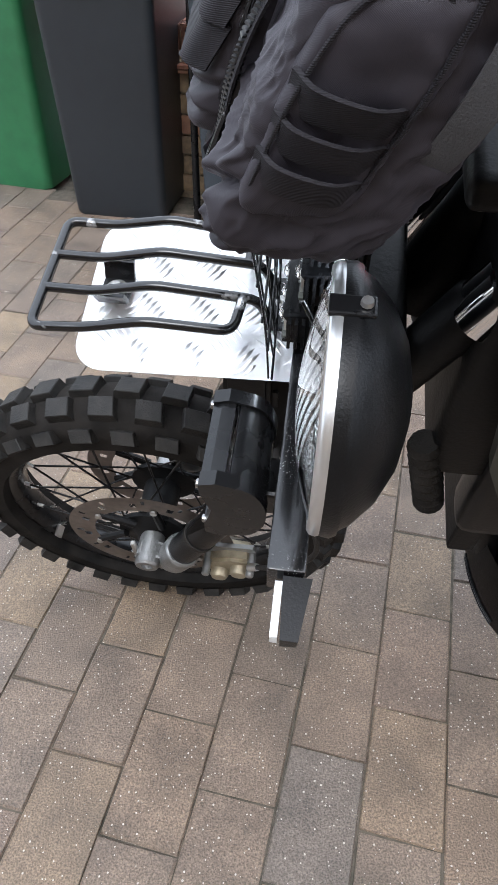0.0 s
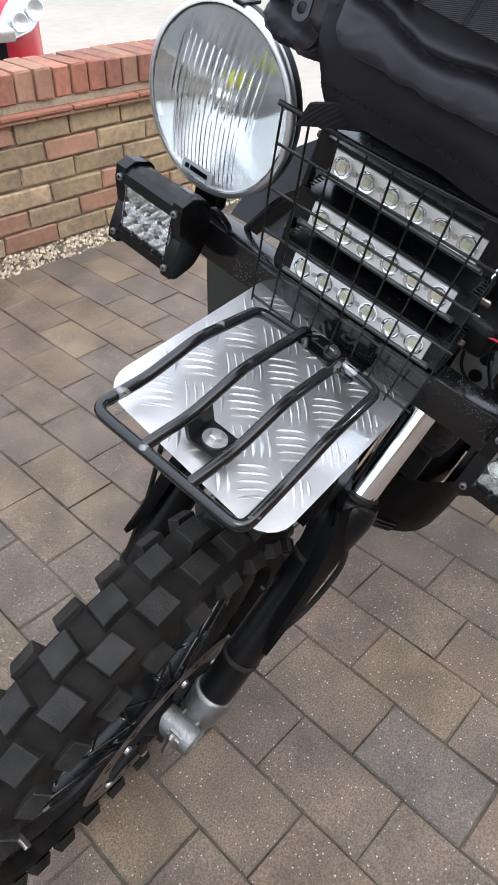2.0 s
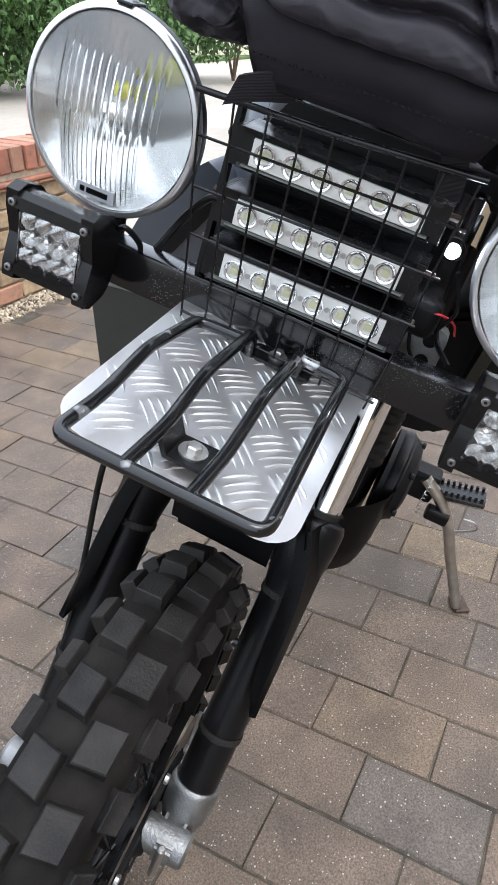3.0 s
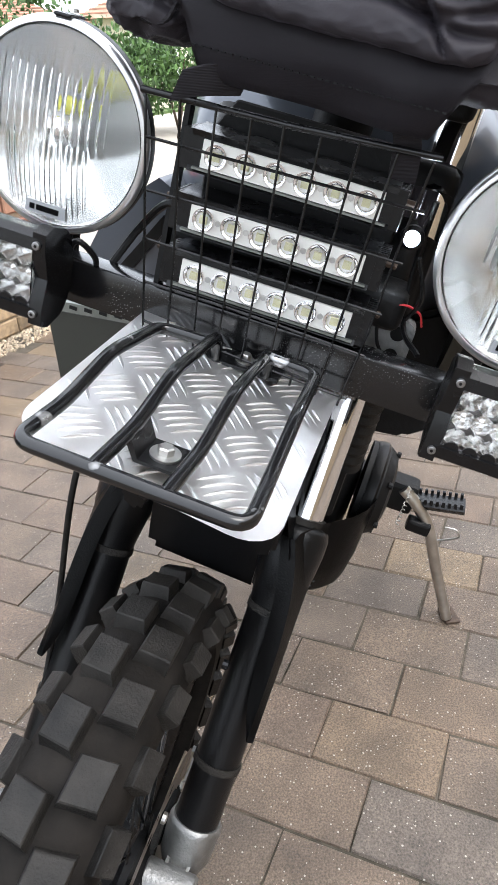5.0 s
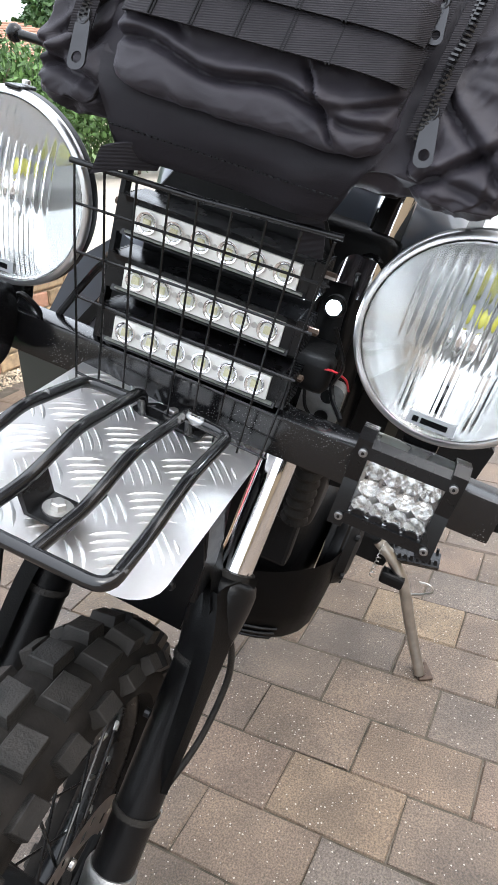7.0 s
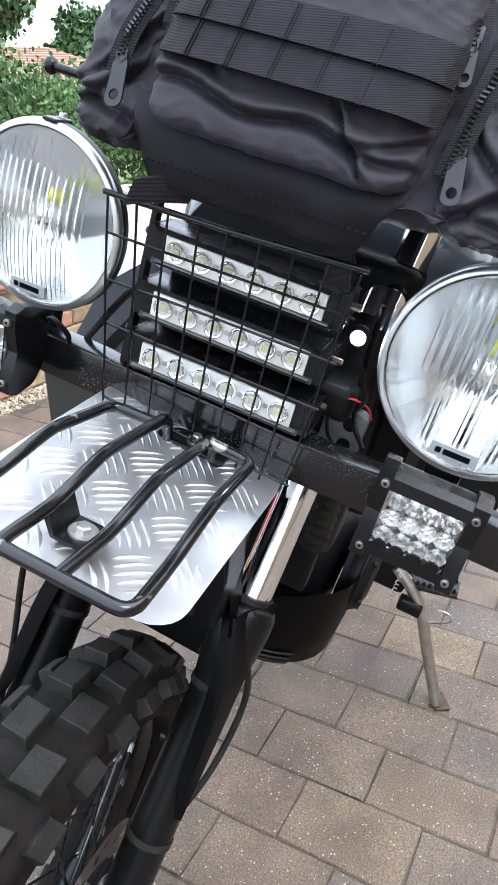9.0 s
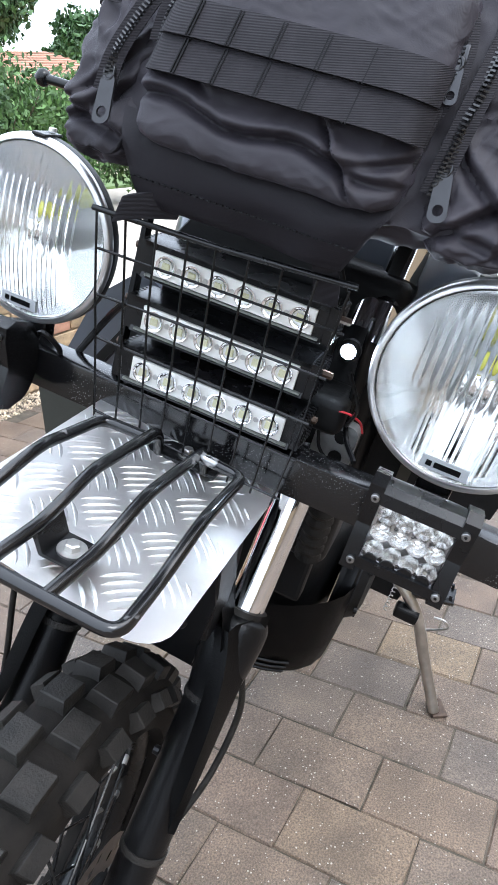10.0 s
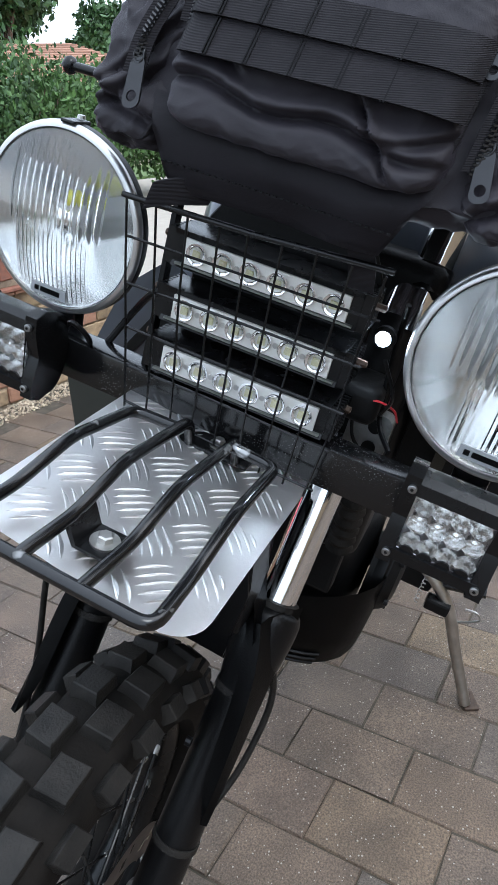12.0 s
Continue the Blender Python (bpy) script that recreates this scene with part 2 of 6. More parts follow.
PAVER = paving_material("paver_concrete", True)
PAVER_FAR = paving_material("paver_concrete_field", False)
JOINT = material("joint_sand", (0.10, 0.082, 0.062), 0.95, dark=(0.02, 0.019, 0.012), scale=32, bump=0.8)
MORTAR = material("mortar", (0.34, 0.27, 0.19), 0.95, dark=(0.2, 0.155, 0.11), scale=90, bump=0.6)
BRICK_BUFF = material("buff_brick", (0.40, 0.285, 0.165), 0.9, dark=(0.20, 0.146, 0.095), scale=45, bump=0.7, bump_scale=250, piece=0.25)
BRICK_RED = material("red_brick", (0.33, 0.130, 0.080), 0.88, dark=(0.17, 0.085, 0.062), scale=45, bump=0.7, bump_scale=250, piece=0.22)
BRICK_PINK = material("pink_brick", (0.38, 0.2, 0.13), 0.9, dark=(0.25, 0.14, 0.09), scale=45, bump=0.7, bump_scale=250, piece=0.2)
BIN_GREY = material("bin_plastic_grey", (0.021, 0.028, 0.036), 0.42, dark=(0.017, 0.023, 0.030), scale=20, bump=0.1, bump_scale=600, rough_var=0.1)
BIN_BLACK = material("bin_plastic_black", (0.012, 0.015, 0.0185), 0.42, dark=(0.009, 0.011, 0.014), scale=20, bump=0.1, bump_scale=600, rough_var=0.1)
BIN_GREEN = material("bin_plastic_green", (0.02, 0.12, 0.045), 0.45, dark=(0.015, 0.09, 0.035), scale=20, bump=0.1, bump_scale=600, rough_var=0.1)
WHITE_PAPER = material("white_label", (0.8, 0.8, 0.8), 0.6, spread=0.06, scale=30)
ASPHALT = material("asphalt", (0.11, 0.113, 0.117), 0.85, spread=0.3, scale=60, bump=0.5)
CAR_RED = material("car_red_paint", (0.6, 0.012, 0.035), 0.35, spread=0.1, scale=8, coat=0.25, spec=0.3)
GRAVEL = material("gravel", (0.55, 0.46, 0.34), 0.85, dark=(0.35, 0.28, 0.2), scale=60, bump=0.3, island=0.35)
LEAF = material("leaf", (0.075, 0.145, 0.032), 0.65, dark=(0.036, 0.08, 0.018), scale=6, island=0.45)
LEAF_DARK = material("dark_leaf", (0.05, 0.11, 0.03), 0.6, dark=(0.028, 0.065, 0.018), scale=6, island=0.4)
BARK = material("bark", (0.14, 0.1, 0.07), 0.9, spread=0.4, scale=30, bump=0.6)
ROOF_TILE = material("roof_tile", (0.46, 0.26, 0.18), 0.85, spread=0.3, scale=20, bump=0.4, island=0.15)
RENDER_WALL = material("cream_render", (0.7, 0.62, 0.48), 0.9, spread=0.1, scale=20, bump=0.3)
TANK_GREY = material("metallic_grey_paint", (0.075, 0.085, 0.105), 0.3, 0.4, spread=0.15, scale=12, coat=0.4)
OLIVE = material("olive_grey_panel", (0.024, 0.025, 0.019), 0.5, spread=0.2, scale=20, bump=0.1)
DARK_GLASS = material("dark_glass", (0.02, 0.025, 0.03), 0.08, spread=0.1, scale=5)
MOULDED = material("faint_moulding", (0.13, 0.145, 0.16), 0.6, spread=0.15, scale=40)
GREY_TEXT = material("pale_grey_moulding", (0.3, 0.31, 0.32), 0.6, spread=0.1, scale=40)
RED_WIRE = material("red_insulation", (0.5, 0.02, 0.03), 0.5, spread=0.1)
MILKY = material("milky_lens", (0.6, 0.61, 0.62), 0.3, spread=0.1, scale=60)
CONCRETE = material("pale_concrete_road", (0.36, 0.32, 0.27), 0.9, spread=0.15, scale=8, bump=0.3)
GRASS = material("verge_grass", (0.1, 0.16, 0.045), 0.9, spread=0.4, scale=30, bump=0.8)
SIDING = material("white_siding", (0.8, 0.8, 0.8), 0.5, spread=0.05, scale=10)


# ---------- mesh helpers ----------
def part(name, bm, mat, parent, label="", smooth=None, m=None):
    me = bpy.data.meshes.new(name)
    bmesh.ops.recalc_face_normals(bm, faces=bm.faces[:])
    bm.to_mesh(me)
    bm.free()
    me.materials.append(mat)
    if smooth is not None:
        me.shade_smooth()
        me.set_sharp_from_angle(angle=radians(smooth))
    ob = new(name, me)
    if parent is not None:
        ob.parent = parent
    if m is not None:
        ob.matrix_basis = m
    if label:
        ob["label"] = label
    return ob


def thing(name, m, label, category, group="", kind=""):
    ob = new(name)
    ob.empty_display_size = 0.1
    ob.matrix_basis = m
    return tagged(ob, label, category, group, kind)


def box(bm, x0, x1, y0, y1, z0, z1, bevel=0.0, seg=2, m=None):
    t = bmesh.ops.create_cube(bm, size=1)
    vs = t["verts"]
    bmesh.ops.scale(bm, vec=(x1 - x0, y1 - y0, z1 - z0), verts=vs)
    bmesh.ops.translate(bm, vec=((x0 + x1) / 2, (y0 + y1) / 2, (z0 + z1) / 2), verts=vs)
    if bevel:
        es = list({e for v in vs for e in v.link_edges})
        r = bmesh.ops.bevel(bm, geom=es, offset=bevel, segments=seg, profile=0.6, affect="EDGES")
        vs = list({v for v in vs if v.is_valid} | set(r["verts"]))
    if m is not None:
        bmesh.ops.transform(bm, matrix=m, verts=vs)
    return vs


def boxed(*a, **k):
    bm = bmesh.new()
    box(bm, *a, **k)
    return bm


def tube(bm, pts, r, n=10, closed=False, smooth_steps=0, cap=True):
    """A round bar along points; r a number or one per point."""
    pts = [Vector(p) for p in pts]
    if smooth_steps:
        pts = spline(pts, smooth_steps, closed)
    if isinstance(r, (list, tuple)):
        rs = [float(v) for v in np.interp(np.linspace(0, len(r) - 1, len(pts)), range(len(r)), r)]
    else:
        rs = [r] * len(pts)
    rings = []
    k = len(pts)
    up = None
    for i, p in enumerate(pts):
        a = pts[(i - 1) % k] if (i > 0 or closed) else p
        b = pts[(i + 1) % k] if (i < k - 1 or closed) else p
        d = (b - a).normalized()
        if up is None:
            up = d.orthogonal().normalized()
        up = (up - d * up.dot(d))
        up = up.normalized() if up.length > 1e-6 else d.orthogonal().normalized()
        side = d.cross(up)
        rings.append([bm.verts.new(p + (up * math.cos(q) + side * math.sin(q)) * rs[i]) for q in (2 * math.pi * j / n for j in range(n))])
    for i in range(k if closed else k - 1):
        A, B = rings[i], rings[(i + 1) % k]
        for j in range(n):
            bm.faces.new((A[j], A[(j + 1) % n], B[(j + 1) % n], B[j]))
    if cap and not closed:
        bm.faces.new(rings[0][::-1])
        bm.faces.new(rings[-1])
    return rings


def tubed(*a, **k):
    bm = bmesh.new()
    tube(bm, *a, **k)
    return bm


def spline(pts, steps, closed=False):
    out, k = [], len(pts)
    for i in range(k if closed else k - 1):
        p1, p2 = pts[i], pts[(i + 1) % k]
        p0 = pts[i - 1] if (i > 0 or closed) else p1 * 2 - p2
        p3 = pts[(i + 2) % k] if (i + 2 < k or closed) else p2 * 2 - p1
        for s in range(steps):
            t = s / steps
            out.append(0.5 * (2 * p1 + (p2 - p0) * t + (2 * p0 - 5 * p1 + 4 * p2 - p3) * t * t + (3 * p1 - p0 - 3 * p2 + p3) * t ** 3))
    if not closed:
        out.append(pts[-1])
    return out


def rounded(pts, r, steps=4):
    """A polyline with its inner corners rounded by r."""
    pts = [Vector(p) for p in pts]
    out = [pts[0]]
    for a, b, c in zip(pts, pts[1:], pts[2:]):
        u, v = (a - b), (c - b)
        k = min(r, u.length * 0.45, v.length * 0.45)
        p, q = b + u.normalized() * k, b + v.normalized() * k
        for i in range(steps + 1):
            t = i / steps
            out.append(p * (1 - t) ** 2 + b * 2 * t * (1 - t) + q * t * t)
    out.append(pts[-1])
    return out


def lathe(bm, profile, n=48, axis="x", at=(0, 0, 0), closed=False, cap=True):
    """Turns (distance along the axis, radius) pairs round the axis."""
    at = Vector(at)
    rings = []
    for a, r in profile:
        ring = []
        for j in range(n):
            q = 2 * math.pi * j / n
            c, s = r * math.cos(q), r * math.sin(q)
            v = {"x": (a, c, s), "y": (c, a, s), "z": (c, s, a)}[axis]
            ring.append(bm.verts.new(at + Vector(v)))
        rings.append(ring)
    k = len(rings)
    for i in range(k if closed else k - 1):
        A, B = rings[i], rings[(i + 1) % k]
        for j in range(n):
            bm.faces.new((A[j], A[(j + 1) % n], B[(j + 1) % n], B[j]))
    if cap and not closed:
        for ring in (rings[0], rings[-1]):
            if profile[rings.index(ring)][1] > 1e-5:
                bm.faces.new(ring)
    return rings


def lathed(*a, **k):
    bm = bmesh.new()
    lathe(bm, *a, **k)
    return bm


def prism(bm, outline, axis, a, b, m=None):
    """A flat outline (pairs) drawn out from a to b along the axis."""
    def put(p, q):
        return {"x": (q, p[0], p[1]), "y": (p[0], q, p[1]), "z": (p[0], p[1], q)}[axis]
    A = [bm.verts.new(put(p, a)) for p in outline]
    B = [bm.verts.new(put(p, b)) for p in outline]
    k = len(outline)
    for i in range(k):
        bm.faces.new((A[i], A[(i + 1) % k], B[(i + 1) % k], B[i]))
    bm.faces.new(A[::-1])
    bm.faces.new(B)
    if m is not None:
        bmesh.ops.transform(bm, matrix=m, verts=A + B)
    return A + B


def prismed(*a, **k):
    bm = bmesh.new()
    prism(bm, *a, **k)
    return bm


# the leaning motorcycle's own frame: x to its left side, y to its rear, z up along its plane, the origin where the front tyre stands
LEANING = Matrix(((-0.0882, 0.9961, -0.0067, -0.0750), (-0.9576, -0.0867, -0.2747, 0.9920), (-0.2742, -0.0178, 0.9615, 0.0000), (0.0000, 0.0000, 0.0000, 1.0000))) @ Matrix.Scale(0.9346, 4)
# the drive and its wall are turned a little against the world's axes
DRIVE = pose(0, 0, 0, 0, 0, -11.60)

# ---------- ground ----------
ground = part("ground", boxed(-60, 60, -60, 60, -0.4, -0.02), JOINT, None)
tagged(ground, "sandy ground under the paving", "ground", kind="structure")


def paver_mesh(w, l, seed):
    rnd = random.Random(seed)
    me = bpy.data.meshes.new("paver")
    g, c = 0.0006, 0.0022
    vs, fs = [], []
    for z, inset in ((-0.03, g), (-0.004, g), (0.0, g + c)):
        for sx, sy in ((-1, -1), (1, -1), (1, 1), (-1, 1)):
            vs.append((sx * (w / 2 - inset + rnd.uniform(-0.0022, 0.0012)), sy * (l / 2 - inset + rnd.uniform(-0.0022, 0.0012)), z + (rnd.uniform(-0.0009, 0.0009) if z > -0.02 else 0)))
    for k in (0, 4):
        for i in range(4):
            fs.append((k + i, k + (i + 1) % 4, k + 4 + (i + 1) % 4, k + 4 + i))
    fs.append((8, 9, 10, 11))
    me.from_pydata(vs, [], fs)
    me.materials.append(PAVER)
    return me, vs, fs


pavement = thing("pavement", DRIVE, "brown and grey concrete block paving in running bond, damp and speckled", "paving", kind="structure")
COURSE, LENGTH = 0.1276, 0.2040
pieces = [paver_mesh(COURSE, LENGTH, j) for j in range(14)]
rnd = random.Random(5)
far_v, far_f, near_list = [], [], []
for c in range(-52, 48):
    x = 0.1662 + (c + 0.5) * COURSE
    for k in range(-30, 12):
        yy = 0.7687 + (c % 2) * LENGTH / 2 + (k + 0.5) * LENGTH
        if yy > 2.64 - 0.041 * (x - 0.08):
            continue
        me, vs, fs = rnd.choice(pieces)
        dz = rnd.uniform(-0.0015, 0.0015)
        if -0.85 < x < 1.45 and -0.1 < yy < 1.85 and len(near_list) < 290:
            near_list.append((me, x, yy, dz))
        else:
            b = len(far_v)
            far_v += [(p[0] + x, p[1] + yy, p[2] + dz) for p in vs]
            far_f += [tuple(i + b for i in f) for f in fs]
me = bpy.data.meshes.new("paver_field")
me.from_pydata(far_v, [], far_f)
me.materials.append(PAVER_FAR)
ob = new("paver_field", me)
ob.parent = pavement
tagged(ob, kind="stuff")
part("joint_sand", boxed(-6.7, 6.2, -5.5, 2.7, -0.018, -0.0032), JOINT, pavement)

LED_CLEAR = glass("led_clear", (1, 1, 1), 0.05)
LED_OPTIC = material("led_optic", (0.8, 0.8, 0.8), 0.12, 0.45, spread=0.25, scale=160, rough_var=0.08)
TRAY = material("led_tray", (0.72, 0.71, 0.68), 0.4, 0.5, spread=0.1, scale=80)
GREY_STEEL = material("grey_steel", (0.2, 0.21, 0.19), 0.45, 0.5, spread=0.3, scale=60)
WHITE_OPTIC = material("white_optic", (0.84, 0.84, 0.83), 0.07, 0.85, spread=0.3, scale=150)
LED_YELLOW = material("led_phosphor", (0.6, 0.57, 0.35), 0.5, spread=0.1)


def rounded_rect(x0, x1, y0, y1, r, n=5):
    out = []
    for cx, cy, q0 in ((x1 - r, y0 + r, -90), (x1 - r, y1 - r, 0), (x0 + r, y1 - r, 90), (x0 + r, y0 + r, 180)):
        for i in range(n + 1):
            q = radians(q0 + 90 * i / n)
            out.append((cx + r * math.cos(q), cy + r * math.sin(q)))
    return out


# ---------- motorcycle ----------
bike = thing("motorcycle", LEANING, "black scrambler motorcycle with front rack and lamps, leaning on its stand", "motorcycle")
R = 0.334


def ring_tyre(width, r_out, r_rim):
    bm = bmesh.new()
    w = width / 2
    prof = []
    for i in range(25):
        q = math.pi * (i / 24)
        a = -math.cos(q)
        prof.append((w * a * (1.0 - 0.12 * (1 - math.sin(q))), r_rim + (r_out - r_rim) * math.sin(q) ** 0.62 if 0 < i < 24 else r_rim))
    prof += [(w * 0.7, r_rim - 0.004), (-w * 0.7, r_rim - 0.004)]
    lathe(bm, prof, 96, "x", closed=True)
    return bm


def knobs(width, r_base, height, count):
    """Tread blocks: two staggered rows in the middle and one at each shoulder."""
    bm = bmesh.new()
    w = width / 2
    step = 2 * math.pi / count
    rows = ((-0.325, 0.0, 0.280, 0.56, 10), (0.325, 0.5, 0.280, 0.56, -10), (-0.84, 0.5, 0.18, 0.50, 44), (0.84, 0.0, 0.18, 0.50, -44))
    for x, ph, hw, hl, tilt in rows:
        drop = 0.040 * abs(x) ** 2.4
        for k in range(count):
            q = (k + ph) * step
            half_l = hl * step * r_base * 0.5
            h = height * (0.8 if abs(x) > 0.85 else 1.0)
            m = Matrix.Rotation(q, 4, "X") @ Matrix.Translation((x * w, 0, r_base - drop)) @ Matrix.Rotation(radians(-tilt), 4, "Y")
            vs = []
            for z, f in ((-0.004, 1.10), (h * 0.9, 1.0), (h, 0.93)):
                for sx, sy in ((-1, -1), (1, -1), (1, 1), (-1, 1)):
                    skew = 0.12 * sx * (1 if x > 0 else -1)
                    vs.append(bm.verts.new(m @ Vector((sx * hw * w * f, (sy + skew) * half_l * f, z))))
            for b in (0, 4):
                for i in range(4):
                    bm.faces.new((vs[b + i], vs[b + (i + 1) % 4], vs[b + 4 + (i + 1) % 4], vs[b + 4 + i]))
            bm.faces.new(vs[8:12])
    return bm


def wheel(name, centre, radius, width, rim_r, count, disc_sides):
    at = Matrix.Translation(centre)
    w = part(name, lathed([(-0.026, rim_r + 0.006), (-0.028, rim_r + 0.008), (-0.028, rim_r - 0.004), (-0.024, rim_r - 0.012), (-0.012, rim_r - 0.020), (0.012, rim_r - 0.020), (0.024, rim_r - 0.012), (0.028, rim_r - 0.004), (0.028, rim_r + 0.008), (0.026, rim_r + 0.006), (0.02, rim_r - 0.002), (-0.02, rim_r - 0.002)], 72, "x", closed=True), BLACK_PAINT, bike, "black spoked wheel rim", 40, at)
    part("tyre", ring_tyre(width, radius - 0.0125, rim_r + 0.002), TYRE_WALL, w, "black rubber tyre", 60)
    part("tread", knobs(width, radius - 0.0130, 0.0130, count), RUBBER, w, "deep square tread blocks")
    part("hub", lathed([(-0.075, 0.018), (-0.06, 0.03), (-0.052, 0.058), (-0.044, 0.058), (-0.036, 0.032), (0.036, 0.032), (0.044, 0.058), (0.052, 0.058), (0.06, 0.03), (0.075, 0.018)], 32, "x"), DARK_HOLLOW, w, "dark hub", 40)
    for i in range(36):
        side = 1 if i % 2 else -1
        q = 2 * math.pi * i / 36
        lead = 0.75 * (1 if (i // 2) % 2 else -1)
        a = Vector((side * 0.047, 0.05 * math.cos(q + lead), 0.05 * math.sin(q + lead)))
        b = Vector((side * 0.006, (rim_r - 0.016) * math.cos(q), (rim_r - 0.016) * math.sin(q)))
        part("spoke", tubed([a, b], 0.0019, 6), BLACK_PAINT, w)
        part("spoke_nipple", tubed([b + (a - b).normalized() * 0.016, b], 0.0034, 6), STEEL, w)
    for s in disc_sides:
        bm = bmesh.new()
        n = 144
        r0, r1 = 0.098, 0.143
        rows = [[bm.verts.new((s * 0.062, r * math.cos(2 * math.pi * j / n), r * math.sin(2 * math.pi * j / n))) for j in range(n)] for r in (r0, r0 + 0.012, r0 + 0.024, r0 + 0.035, r1)]
        for a in range(4):
            for j in range(n):
                # slots and holes through the braking face
                if a in (1, 2) and (j + (a == 2) * 3) % 12 in (2, 3) and (a == 1 or (j // 12) % 2 == 0):
                    continue
                bm.faces.new((rows[a][j], rows[a][(j + 1) % n], rows[a + 1][(j + 1) % n], rows[a + 1][j]))
        r = bmesh.ops.solidify(bm, geom=bm.faces[:], thickness=0.004)
        d = part("brake_disc", bm, DISC_STEEL, w, "brown-grey worn brake disc")
        for i in range(6):
            q = 2 * math.pi * i / 6
            part("disc_arm", tubed([(s * 0.06, 0.045 * math.cos(q), 0.045 * math.sin(q)), (s * 0.061, 0.104 * math.cos(q + 0.35), 0.104 * math.sin(q + 0.35))], 0.007, 8), DARK_HOLLOW, w)
        for i in range(6):
            q = 2 * math.pi * i / 6 + 0.35
            part("disc_bolt", lathed([(s * 0.064, 0.006), (s * 0.068, 0.006), (s * 0.069, 0.004)], 12, "x", (0, 0.104 * math.cos(q), 0.104 * math.sin(q))), STEEL, w)
    return w


front_wheel = wheel("front_wheel", (0.002, 0.022, R), R, 0.106, 0.256, 31, (1, -1))

SCREW_BLACK = material("black_oxide_screw", (0.03, 0.03, 0.032), 0.3, 0.8, spread=0.3, scale=90)
# fork: axis through (.., .238, .67), raked
RAKE = math.tan(radians(27))


def on_fork(x, z, ahead=0.0):
    return Vector((x, 0.238 + (z - 0.67) * RAKE - ahead, z))


for s in (1, -1):
    x = 0.098 * s
    tube_part = part("fork_tube", tubed([on_fork(x, 0.655), on_fork(x, 1.04)], 0.0212, 32), CHROME, bike, "polished chrome fork tube", 40)
    low = part("fork_slider", tubed([on_fork(x, z) for z in (0.33, 0.36, 0.45, 0.60, 0.615, 0.63, 0.65, 0.67, 0.685, 0.692, 0.697)], [0.0235, 0.0255, 0.0255, 0.0255, 0.0265, 0.029, 0.0325, 0.0345, 0.0345, 0.032, 0.026], 32), BLACK_PLASTIC, bike, "black fork slider", 60)
    part("dust_seal", tubed([on_fork(x, 0.69), on_fork(x, 0.703)], 0.0255, 28), RUBBER, low)
    foot_cup = part("axle_clamp", tubed([on_fork(x, 0.378), on_fork(x, 0.376), on_fork(x, 0.372), on_fork(x, 0.34), on_fork(x, 0.315)], [0.0275, 0.030, 0.031, 0.029, 0.018], 28), CAST_ALLOY, low, "bare alloy fork foot", 40)
    bm = bmesh.new()
    prism(bm, [(0.002, R + 0.0), (0.008, R + 0.024), (0.03, R + 0.030), (0.05, R + 0.016), (0.09, R + 0.03), (0.098, R - 0.004), (0.07, R - 0.034), (0.045, R - 0.028), (0.012, R - 0.014)], "x", x - 0.016 * s, x + 0.012 * s)
    bmesh.ops.bevel(bm, geom=bm.edges[:], offset=0.004, segments=2, affect="EDGES")
    part("clamp_lug", bm, CAST_ALLOY, low, "bare alloy axle lug", 40)
    cap = part("axle_cap", lathed([(0.060 * s, 0.016), (0.066 * s, 0.021), (0.119 * s, 0.021), (0.123 * s, 0.018), (0.123 * s, 0.010), (0.112 * s, 0.009), (0.112 * s, 0.0)], 24, "x", (0, 0.026, R + 0.008)), CAST_ALLOY, bike, "bare alloy axle clamp", 35)
    part("pinch_bolt", lathed([(-0.03, 0.005), (0.032, 0.005), (0.034, 0.003)], 12, "z", (0.095 * s, 0.002, R + 0.006)), STEEL, cap)
    # plastic fork guard: a blade along the outer side, standing ahead of the slider, with an inward flange, tapering to a tip
    bm = bmesh.new()
    rows = []
    for i in range(25):
        t = i / 24
        z = 0.708 - 0.203 * t
        c = on_fork(x, z)
        front = c.y - 0.056 + 0.012 * t
        back = c.y - 0.004 - 0.038 * t ** 1.8
        fx = 0.121 - 0.022 * (1 - t) ** 4
        lip = 0.017 * (1 - t ** 6) + 0.001
        rows.append([bm.verts.new((s * px, py, z)) for px, py in ((fx - lip, front + 0.004), (fx - lip * 0.4, front + 0.0008), (fx, front), (fx + 0.003, front + 0.3 * (back - front)), (0.5 * fx + 0.066, front + 0.7 * (back - front)), (0.128, back))])
    edge = [r[0].co.copy() for r in rows]
    for a, b in zip(rows, rows[1:]):
        for j in range(5):
            bm.faces.new((a[j], a[j + 1], b[j + 1], b[j]))
    bmesh.ops.solidify(bm, geom=bm.faces[:], thickness=0.003)
    fg = part("fork_guard", bm, BLACK_PLASTIC, bike, "black plastic fork guard", 35)
    part("guard_bolt", lathed([(0.0, 0.0055), (0.006, 0.0055), (0.007, 0.0035)], 10, "x", (x - s * 0.026 - 0.003, on_fork(x, 0.55).y - 0.02, 0.55)), SCREW_BLACK, fg)
    for z in (0.61, 0.445):
        part("hose_band", tubed([on_fork(x, z), on_fork(x, z - 0.007)], 0.0275, 20), RUBBER, low, "", 40)

